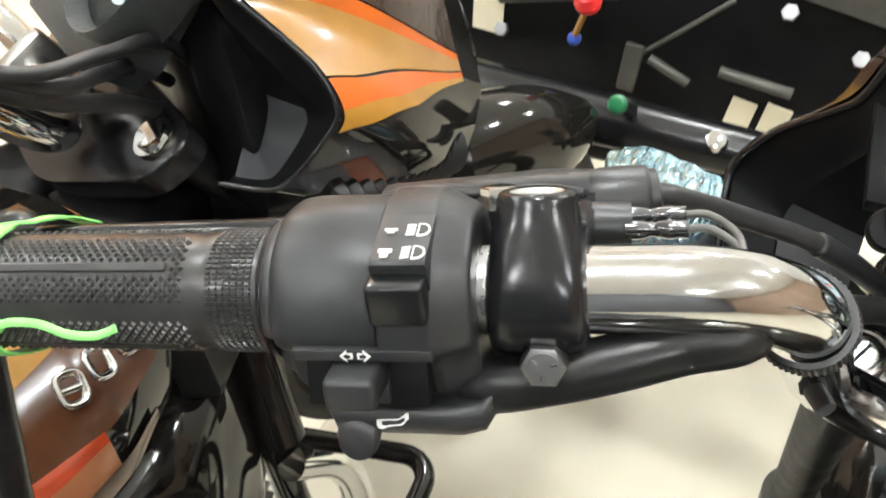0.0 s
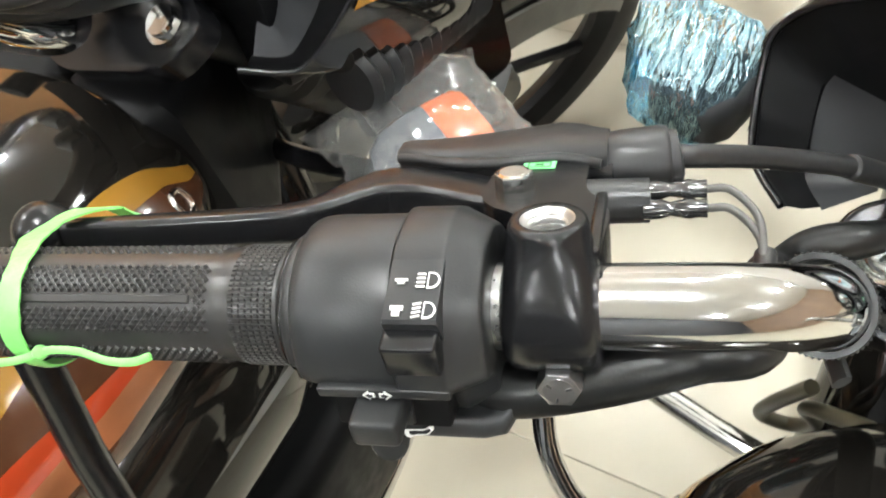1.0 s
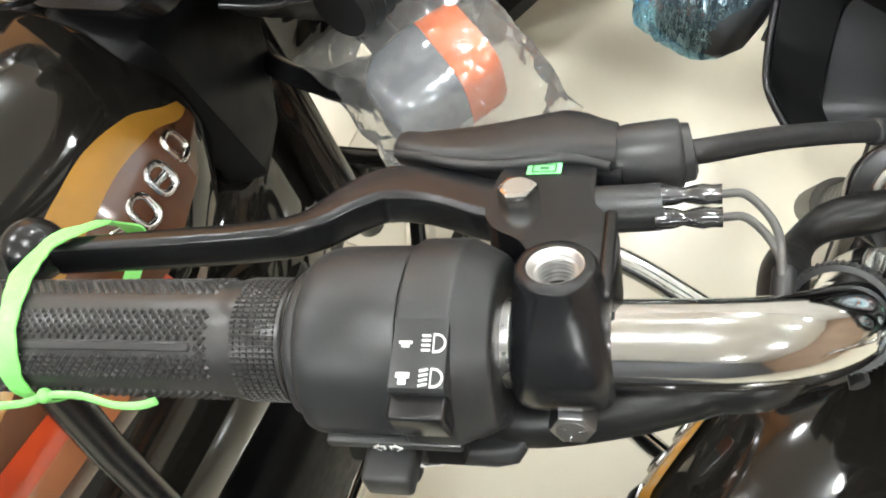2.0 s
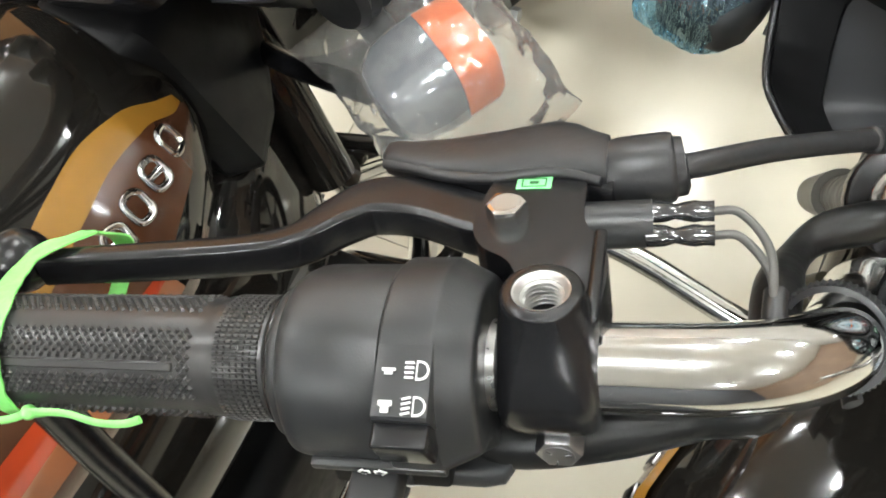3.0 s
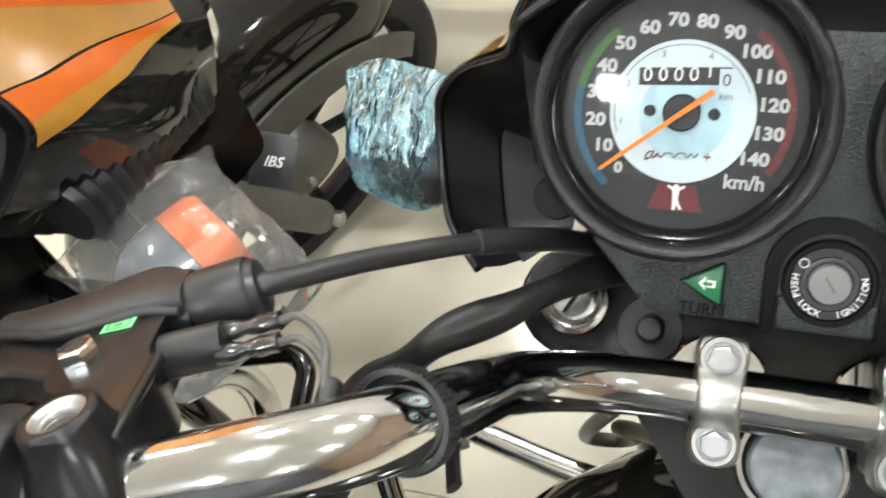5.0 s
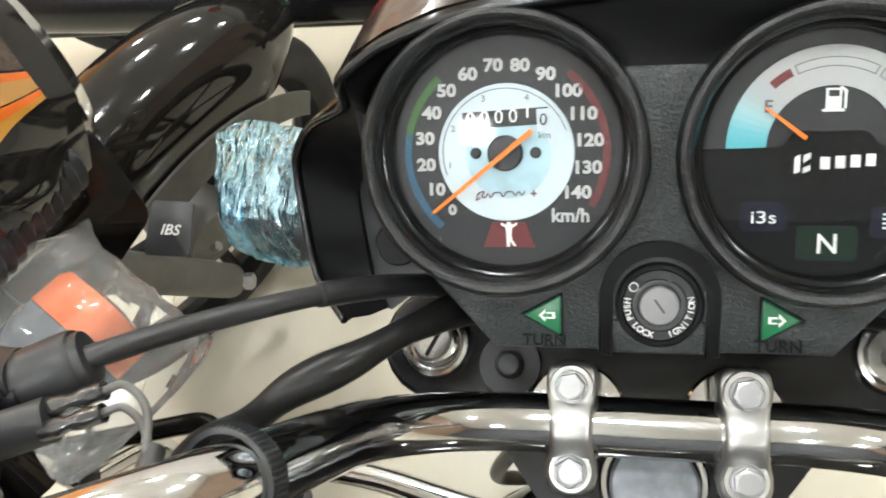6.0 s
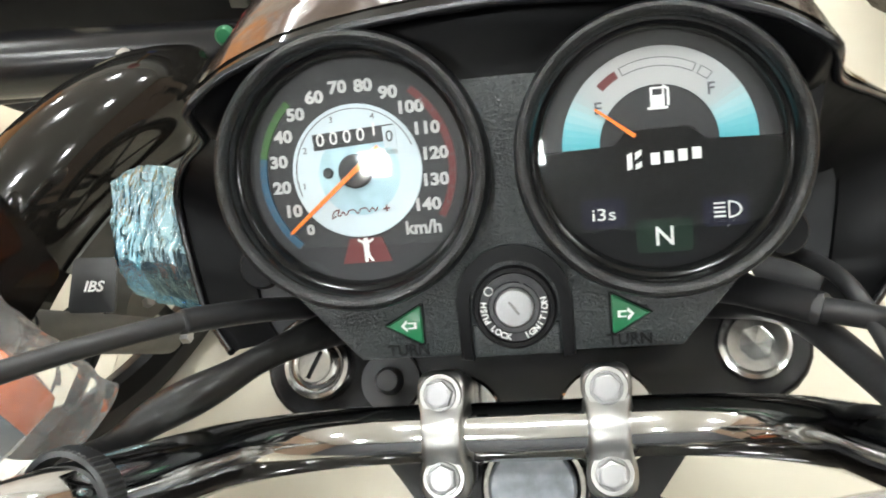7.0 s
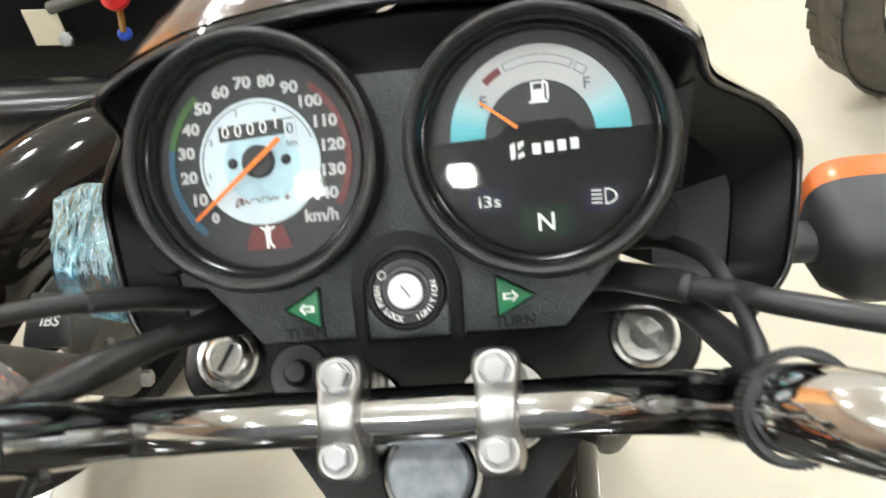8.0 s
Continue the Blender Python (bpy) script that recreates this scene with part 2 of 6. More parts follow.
def loft(rings, closed=True, caps=True):
    bm = bmesh.new()
    vs = [[bm.verts.new(p) for p in r] for r in rings]
    n = len(rings[0])
    for a, b in zip(vs, vs[1:]):
        for i in range(n if closed else n - 1):
            j = (i + 1) % n
            bm.faces.new((a[i], a[j], b[j], b[i]))
    if caps and closed:
        bm.faces.new(vs[0][::-1])
        bm.faces.new(vs[-1])
    return bm


def fillet(pts, radius, steps=8):
    """A path round the corners of a polyline on circular arcs; radius is the length cut from each side of a corner."""
    pts = [Vector(p) for p in pts]
    out = [pts[0]]
    for a, b, c in zip(pts, pts[1:], pts[2:]):
        d = min(radius, (a - b).length * (0.75 if a == pts[0] else 0.49), (c - b).length * (0.75 if c == pts[-1] else 0.49))
        u, v = (a - b).normalized(), (c - b).normalized()
        half = u.angle(v) / 2
        mid = b + (u + v).normalized() * (d / math.cos(half))
        p, q = b + u * d - mid, b + v * d - mid
        turn = p.angle(q)
        for i in range(steps + 1):
            t = i / steps
            out.append(mid + (p * math.sin((1 - t) * turn) + q * math.sin(t * turn)) / math.sin(turn))
    out.append(pts[-1])
    return out


def spline(pts, steps=6):
    """Catmull-Rom through the points."""
    pts = [Vector(p) for p in pts]
    ext = [pts[0] * 2 - pts[1], *pts, pts[-1] * 2 - pts[-2]]
    out = []
    for a, b, c, d in zip(ext, ext[1:], ext[2:], ext[3:]):
        for i in range(steps):
            t = i / steps
            out.append(0.5 * ((2 * b) + (c - a) * t + (2 * a - 5 * b + 4 * c - d) * t * t + (3 * b - a - 3 * c + d) * t ** 3))
    return out + [pts[-1]]


def tube(path, radius, seg=16, caps=True, flat=1.0):
    """A pipe along a path; radius is a number or one a point."""
    path = [Vector(p) for p in path]
    n = len(path)
    rs = radius if isinstance(radius, (list, tuple)) else [radius] * n
    t0 = (path[1] - path[0]).normalized()
    up = t0.orthogonal().normalized()
    rings = []
    for i, p in enumerate(path):
        t = (path[min(i + 1, n - 1)] - path[max(i - 1, 0)]).normalized()
        up = (up - t * up.dot(t)).normalized()
        side = t.cross(up)
        rings.append([p + up * (math.cos(a) * rs[i]) + side * (math.sin(a) * rs[i] * flat) for a in (2 * math.pi * k / seg for k in range(seg))])
    return loft(rings, caps=caps)


def lathe(profile, seg=48, m=Matrix()):
    """Turns (radius, height) pairs round z; then moves by m."""
    bm = bmesh.new()
    rows = []
    for r, z in profile:
        if r < 1e-6:
            rows.append([bm.verts.new((0, 0, z))])
        else:
            rows.append([bm.verts.new((r * math.cos(2 * math.pi * k / seg), r * math.sin(2 * math.pi * k / seg), z)) for k in range(seg)])
    for a, b in zip(rows, rows[1:]):
        for k in range(seg):
            j = (k + 1) % seg
            if len(a) == 1 and len(b) == 1:
                continue
            if len(a) == 1:
                bm.faces.new((a[0], b[j], b[k]))
            elif len(b) == 1:
                bm.faces.new((a[k], a[j], b[0]))
            else:
                bm.faces.new((a[k], a[j], b[j], b[k]))
    return moved(bm, m)


def plate(outline, z0, z1, m=Matrix(), bevel=0.0, segs=2):
    """A flat outline (x, y) raised from z0 to z1, edges rounded."""
    bm = bmesh.new()
    lo = [bm.verts.new((x, y, z0)) for x, y in outline]
    hi = [bm.verts.new((x, y, z1)) for x, y in outline]
    n = len(outline)
    for i in range(n):
        j = (i + 1) % n
        bm.faces.new((lo[i], lo[j], hi[j], hi[i]))
    bm.faces.new(lo[::-1])
    bm.faces.new(hi)
    if bevel:
        top = [e for e in bm.edges if all(abs(v.co.z - z1) < 1e-7 for v in e.verts)]
        bmesh.ops.bevel(bm, geom=top, offset=bevel, segments=segs, profile=0.5, affect="EDGES")
    return moved(bm, m)


def box(sx, sy, sz, m=Matrix(), bevel=0.0, segs=2):
    bm = bmesh.new()
    bmesh.ops.create_cube(bm, size=1)
    bmesh.ops.scale(bm, vec=(sx, sy, sz), verts=bm.verts)
    if bevel:
        bmesh.ops.bevel(bm, geom=bm.edges[:], offset=bevel, segments=segs, profile=0.5, affect="EDGES")
    return moved(bm, m)


def ball(r, m=Matrix(), seg=24):
    bm = bmesh.new()
    bmesh.ops.create_uvsphere(bm, u_segments=seg, v_segments=seg // 2, radius=r)
    return moved(bm, m)


def rounded(pts, r, steps=5):
    """A closed 2D outline with its corners rounded."""
    out = []
    n = len(pts)
    for i in range(n):
        a, b, c = Vector(pts[i - 1]), Vector(pts[i]), Vector(pts[(i + 1) % n])
        d = min(r, (a - b).length * 0.45, (c - b).length * 0.45)
        p, q = b + (a - b).normalized() * d, b + (c - b).normalized() * d
        for k in range(steps + 1):
            t = k / steps
            v = p * (1 - t) ** 2 + b * (2 * t * (1 - t)) + q * t * t
            out.append((v.x, v.y))
    return out


def arc(r, a0, a1, n=16, cx=0.0, cy=0.0):
    return [(cx + r * math.cos(radians(a0 + (a1 - a0) * i / n)), cy + r * math.sin(radians(a0 + (a1 - a0) * i / n))) for i in range(n + 1)]


def band(r0, r1, a0, a1, z0, z1, m, n=32):
    return plate(arc(r0, a0, a1, n) + arc(r1, a1, a0, n), z0, z1, m)


def hexagon(af, turn=0.0):
    r = af / math.sqrt(3)
    return [(r * math.cos(radians(60 * i + turn)), r * math.sin(radians(60 * i + turn))) for i in range(6)]


def hex_bolt(af, height, m, turn=0.0, washer=0.0):
    """A hexagon head with a chamfered crown, base at z = 0."""
    bm = plate(hexagon(af, turn), 0, height, bevel=height * 0.14, segs=2)
    bm = merged(bm, lathe([(0, height * 1.02), (af * 0.40, height * 1.02), (af * 0.45, height * 0.9)], 24))
    if washer:
        bm = merged(bm, lathe([(washer, 0), (washer, height * 0.2), (washer * 0.95, height * 0.28), (0, height * 0.28)], 32))
    return moved(bm, m)


def letters(text, size, m, depth=0.0002, shear=0.0, bold=0.0, align="CENTER"):
    cu = bpy.data.curves.new("letters", "FONT")
    cu.body, cu.size, cu.extrude, cu.shear, cu.offset = text, size, depth, shear, bold
    cu.align_x, cu.align_y, cu.resolution_u = align, "CENTER", 3
    ob = new("letters", cu)
    deps = bpy.context.evaluated_depsgraph_get()
    me = bpy.data.meshes.new_from_object(ob.evaluated_get(deps))
    bpy.data.objects.remove(ob)
    bpy.data.curves.remove(cu)
    bm = bmesh.new()
    bm.from_mesh(me)
    bpy.data.meshes.remove(me)
    return moved(bm, m)


# ---------------------------------------------------------------- the showroom
def room():
    x0, x1, y0, y1, h = -4.5, 4.5, -3.6, 5.4, 3.3
    floor = part("floor", box(x1 - x0, y1 - y0, 0.1, pose((x0 + x1) / 2, (y0 + y1) / 2, -0.056)), GROUT)
    tagged(floor, "polished cream floor tiles with thin joints", "floor", kind="structure")
    # Walls are out of view; the south one is darkened for chrome reflections
    walls = (("wall_north", (x1 + 4.05, 0.2, h), ((x1 - 3.65) / 2, y1 + 0.1), WALL_PALE), ("wall_corner", (-3.85 - x0 + 0.2, 0.2, h), ((x0 - 0.2 - 3.85) / 2, y1 + 0.1), WALL_TAN),
             ("wall_south", (x1 - x0 + 0.4, 0.2, h), (0, y0 - 0.1), WALL_DARKENED), ("wall_west", (0.2, 2.4 - y0, h), (x0 - 0.1, (y0 + 2.4) / 2), WALL_BROWN),
             ("wall_west_end", (0.2, y1 - 2.4, h), (x0 - 0.1, (y1 + 2.4) / 2), WALL_TAN), ("wall_east", (0.2, y1 - y0, h), (x1 + 0.1, (y0 + y1) / 2), WALL_BROWN))
    for name, size, (x, y), paint in walls:
        tagged(part(name, box(*size, pose(x, y, h / 2)), paint), "unseen plain showroom wall, coloured for reflections", "wall", kind="structure")
    tagged(part("ceiling", box(x1 - x0 + 0.4, y1 - y0 + 0.4, 0.1, pose(0, (y0 + y1) / 2, h + 0.05)), CEILING), "white board ceiling of the showroom", "ceiling", kind="structure")
    lamp = None
    for i in range(3):
        for j in range(4):
            place = pose(-3.19 + 2.5 * i + 0.5 * (j % 2), -2.23 + 2.1 * j, h - 0.02)
            if lamp is None:
                lamp = thing("ceiling_light", place.translation, "square white ceiling lamp panel, lit", "ceiling light", "ceiling lights")
                part("frame", box(0.28, 0.28, 0.04, place, 0.004), WALL, lamp)
                part("diffuser", box(0.22, 0.22, 0.07, place @ pose(0, 0, -0.050), 0.006), GLOW, lamp, "glowing white diffuser")
            else:
                copy_thing(lamp, place)
    return floor


showroom_floor = room()

# ---------------------------------------------------------------- frames of the motorcycle's controls
GRIP_O, GRIP_U, GRIP_F = Vector((-0.2028, -0.1114, 1.0571)), Vector((0.9403, 0.3311, 0.0786)), Vector((-0.2537, 0.8361, -0.4864))
LOC = basis(GRIP_O, GRIP_U, GRIP_F)                      # along the grip, forward in the lever's plane, up
DIAL_S = basis((-0.0530, 0.0678, 1.0163), (1, 0, 0), (0, 0.707, 0.707))
DIAL_F = basis((0.0535, 0.0665, 1.0150), (1, 0, 0), (0, 0.707, 0.707))
CONSOLE = basis((0.0, 0.066, 1.0145), (1, 0, 0), (0, 0.707, 0.707))
YOKE = basis((0.0, 0.038, 0.931), (1, 0, 0), (0, 0.899, 0.438))
CLAMP = basis((0.0, 0.0, 0.94), (1, 0, 0), (0, 0.869, 0.495))
BAR_R = 0.0111
BAR_A, BAR_B = Vector((-0.097, 0.004, 0.935)), Vector((-0.1145, -0.0800, 1.0645))


def mirror(p):
    return Vector((-p[0], p[1], p[2]))


def bar_path(side):
    end = GRIP_O + GRIP_U * -0.155
    pts = [Vector((0, 0, 0.94)), BAR_A, BAR_B, GRIP_O + GRIP_U * 0.03, end]
    pts = fillet(pts, 0.062, 20)
    return pts if side < 0 else [mirror(p) for p in pts]


def handlebar(bike, right=True):
    path = list(reversed(bar_path(-1))) + (bar_path(1)[1:] if right else [Vector((0.3, 0, 0.94))])
    return part("handlebar", tube(path, BAR_R, 40), CHROME, bike, "bright chrome bent handlebar tube")


def bar_clamps(bike):
    """Cast half shells: broad round bosses under the bolts, a waist and a hump over the bar."""
    half = ((0.0240, 0.0046, 0.0060), (0.0232, 0.0068, 0.0084), (0.0215, 0.0083, 0.0098), (0.0185, 0.0091, 0.0104), (0.0145, 0.0092, 0.0106), (0.0112, 0.0086, 0.0112), (0.0085, 0.0079, 0.0128), (0.0055, 0.0076, 0.0146), (0.0025, 0.0075, 0.0154))
    stations = [(-y, w, z) for y, w, z in half] + [(0.0, 0.0075, 0.0156)] + [(y, w, z) for y, w, z in half[::-1]]
    for x in (-0.0302, 0.0302):
        m = CLAMP @ pose(x, 0, 0)
        rings = [[Vector((a, y, b)) for a, b in rounded([(-w, -0.004), (w, -0.004), (w, z), (-w, z)], 0.0026, 3)] for y, w, z in stations]
        c = part("bar_clamp", moved(loft(rings), m), CAST, bike, "silver cast bar clamp with two bolts")
        part("lower_clamp", box(0.0165, 0.044, 0.020, m @ pose(0, 0, -0.0155), 0.004, 3), CAST, c)
        for y in (-0.0150, 0.0150):
            part("boss", lathe([(0.0082, 0.004), (0.0081, 0.0108), (0.0076, 0.0118), (0, 0.0118)], 32, m @ pose(0, y, 0)), CAST, c)
            part("bolt", hex_bolt(0.0094, 0.0052, m @ pose(0, y, 0.0115), 12 if y > 0 else 33, 0.0060), STEEL, c, "zinc hexagon bolt")


def yoke_parts(bike):
    out = []
    for x, y, r, a0, a1 in ((0.089, 0.0, 0.0235, -80, 80), (0.058, 0.03, 0.012, 40, 100), (-0.058, 0.03, 0.012, 80, 140), (-0.089, 0.0, 0.0235, 100, 260), (-0.060, -0.024, 0.010, 200, 260), (-0.022, -0.068, 0.012, 200, 265), (0.022, -0.068, 0.012, 275, 340), (0.060, -0.024, 0.010, 280, 340)):
        out += arc(r, a0, a1, 10, x, y)
    y = part("top_yoke", plate(out, -0.022, -0.004, YOKE, 0.003, 3), ENAMEL, bike, "black top fork yoke")
    for x in (-0.089, 0.089):
        m = YOKE @ pose(x, 0, -0.004)
        cap = part("fork_cap", lathe([(0.0146, 0), (0.0146, 0.0034), (0.0138, 0.0046), (0.0122, 0.0050), (0.0114, 0.0042), (0.0110, 0.0050), (0.0100, 0.0066), (0.0082, 0.0074), (0.0068, 0.0074)], 56, m), SATIN, y, "satin chrome fork cap")
        if x > 0:
            turns = [2 * math.pi * k / 48 for k in range(48)]
            rim = [Vector((0.0110 * math.cos(t), 0.0110 * math.sin(t), 0.0076)) for t in turns]
            reach = [0.0062 / math.cos((t - 0.2) % (math.pi / 3) - math.pi / 6) for t in turns]
            hexed = [[Vector((r * k * math.cos(t), r * k * math.sin(t), z)) for r, t in zip(reach, turns)] for z, k in ((0.0074, 1.03), (0.0070, 1.0), (0.0042, 0.98), (0.0038, 0.3), (0.0037, 0.005))]
            part("hex_socket", moved(loft([[p + Vector((0, 0, -0.006)) for p in rim], rim] + hexed, caps=False), m), SATIN, cap, "hexagon socket", 20)
        else:
            part("cap_top", lathe([(0.0, 0.0070), (0.0068, 0.0070), (0.0070, 0.0074)], 40, m), SATIN, cap)
            part("slot", box(0.0125, 0.0016, 0.0012, m @ pose(0, 0, 0.0070, 0, 0, 62)), PLASTIC_AND_SHADE, cap, "screwdriver slot")
    nut = part("stem_nut", lathe([(0.0212, 0), (0.0212, 0.0045), (0.0200, 0.0062), (0.0182, 0.0062), (0.0176, 0.0050)], 56, YOKE @ pose(0, -0.052, -0.004)), CHROME, y, "chrome steering stem nut")
    part("stem_cap", lathe([(0.0168, 0.0040), (0.0168, 0.0160), (0.0156, 0.0172), (0.0150, 0.0172), (0, 0.0173)], 56, YOKE @ pose(0, -0.052, -0.004)), CAP_GREY, nut, "dull blue-grey stem cap")
    for x in (-0.0302, 0.0302):
        part("riser_washer", lathe([(0.0, 0.002), (0.0185, 0.002), (0.0195, 0.001), (0.0195, -0.003)], 40, YOKE @ pose(x, -0.026, 0.001)), CHROME, y, "bright riser washer")
        part("riser", lathe([(0.013, -0.004), (0.012, 0.02), (0.0115, 0.03)], 32, YOKE @ pose(x, -0.032, 0.0)), CAST, y)
    part("bracket_screw", moved(merged(lathe([(0.013, -0.006), (0.0125, -0.0032), (0.0, -0.0032)], 32), lathe([(0.0058, -0.004), (0.0056, 0.0000), (0.0042, 0.0024), (0, 0.003)], 32)), YOKE @ pose(-0.0576, -0.008, 0.002)), PLASTIC_GREY, y, "black dome screw")
    return y


def fork_legs(bike):
    for x in (-0.089, 0.089):
        leg = part("fork_leg", tube([YOKE @ Vector((x, 0, -0.02)), YOKE @ Vector((x, 0, -0.36))], 0.015, 20), PLASTIC_AND_SHADE, bike)
        part("fork_slider", tube([YOKE @ Vector((x, 0, -0.34)), YOKE @ Vector((x, 0, -0.66))], 0.021, 20), ALLOY, bike)
    part("steering_stem", tube([YOKE @ Vector((0, -0.052, -0.02)), YOKE @ Vector((0, -0.052, -0.22))], 0.026, 20), PLASTIC_AND_SHADE, bike)


# ---------------------------------------------------------------- grip, switch box, clutch perch and lever
def grip(bike, m=LOC):
    prof = [(-0.162, 0.0), (-0.162, 0.017), (-0.158, 0.0185), (-0.152, 0.0185), (-0.150, 0.0160), (-0.0575, 0.0158), (-0.0550, 0.0158), (-0.0535, 0.0163), (-0.0520, 0.0163), (-0.0385, 0.0162), (-0.0375, 0.0155), (-0.0370, 0.0112)]
    g = part("grip", lathe([(r, s) for s, r in prof], 48, m @ basis((0, 0, 0), (0, 1, 0), (0, 0, 1))), RUBBER, bike, "black rubber grip with diamond tread")
    # diamond studs in bands round the grip, smooth ribs between them
    axis = m @ basis((0, 0, 0), (0, 1, 0), (0, 0, 1))
    bm = bmesh.new()
    rows, cols = 72, 35
    for i in range(rows):
        a = 2 * math.pi * i / rows
        deg = (math.degrees(a) - 87) % 90
        for k in range(cols):
            s = -0.148 + (k + 0.5 * (i % 2)) * 0.00258
            if s > -0.0583 or deg < 22 or (49 < deg < 65 and s < -0.0620):
                continue
            h, ds, da = 0.00070, 0.00112, 0.0700
            q = [bm.verts.new((0.0157 * math.cos(a + x), 0.0157 * math.sin(a + x), s + y)) for x, y in ((-da, 0), (0, -ds), (da, 0), (0, ds))]
            c = [bm.verts.new(((0.0159 + h) * math.cos(a + x * 0.36), (0.0159 + h) * math.sin(a + x * 0.36), s + y * 0.36)) for x, y in ((-da, 0), (0, -ds), (da, 0), (0, ds))]
            bm.faces.new(c)
            for j in range(4):
                k2 = (j + 1) % 4
                bm.faces.new((q[j], q[k2], c[k2], c[j]))
    tagged(part("tread", moved(bm, axis), RUBBER, g, "raised diamond tread", 10), kind="stuff")
    bm = bmesh.new()
    for i in range(4):
        a = radians(90 * i + 87 + 57)
        m2 = pose(0.0159 * math.cos(a), 0.0159 * math.sin(a), -0.1060, 0, 0, math.degrees(a))
        bm = merged(bm, box(0.0010, 0.0026, 0.086, m2, 0.0004, 1))
    part("rib", moved(bm, axis), RUBBER, g, "smooth lengthwise ribs")
    bm = bmesh.new()
    for i in range(72):
        a = 2 * math.pi * i / 72
        for k in range(7):
            m2 = pose(0.0162 * math.cos(a), 0.0162 * math.sin(a), -0.0453 + (k - 3) * 0.00182, 0, 0, math.degrees(a))
            q = [bm.verts.new(m2 @ Vector((0, x * 0.00054, y * 0.00080))) for x, y in ((-1, -1), (1, -1), (1, 1), (-1, 1))]
            t = [bm.verts.new(m2 @ Vector((0.00055, x * 0.00030, y * 0.00052))) for x, y in ((-1, -1), (1, -1), (1, 1), (-1, 1))]
            bm.faces.new(t)
            for j in range(4):
                bm.faces.new((q[j], q[(j + 1) % 4], t[(j + 1) % 4], t[j]))
    part("collar_ring", lathe([(0.0120, -0.0377), (0.0172, -0.0375), (0.0184, -0.0367), (0.0188, -0.0357), (0.0184, -0.0347), (0.0160, -0.0340)], 48, axis), ENAMEL, g, "glossy black collar ring")
    tagged(part("knurl", moved(bm, axis), RUBBER, g, "fine waffle-knurled collar", 10), kind="stuff")
    return g


def section(pts, s, k=1.0, r=0.006):
    return [Vector((s, f * k, w * k)) for f, w in rounded(pts, r, 4)]


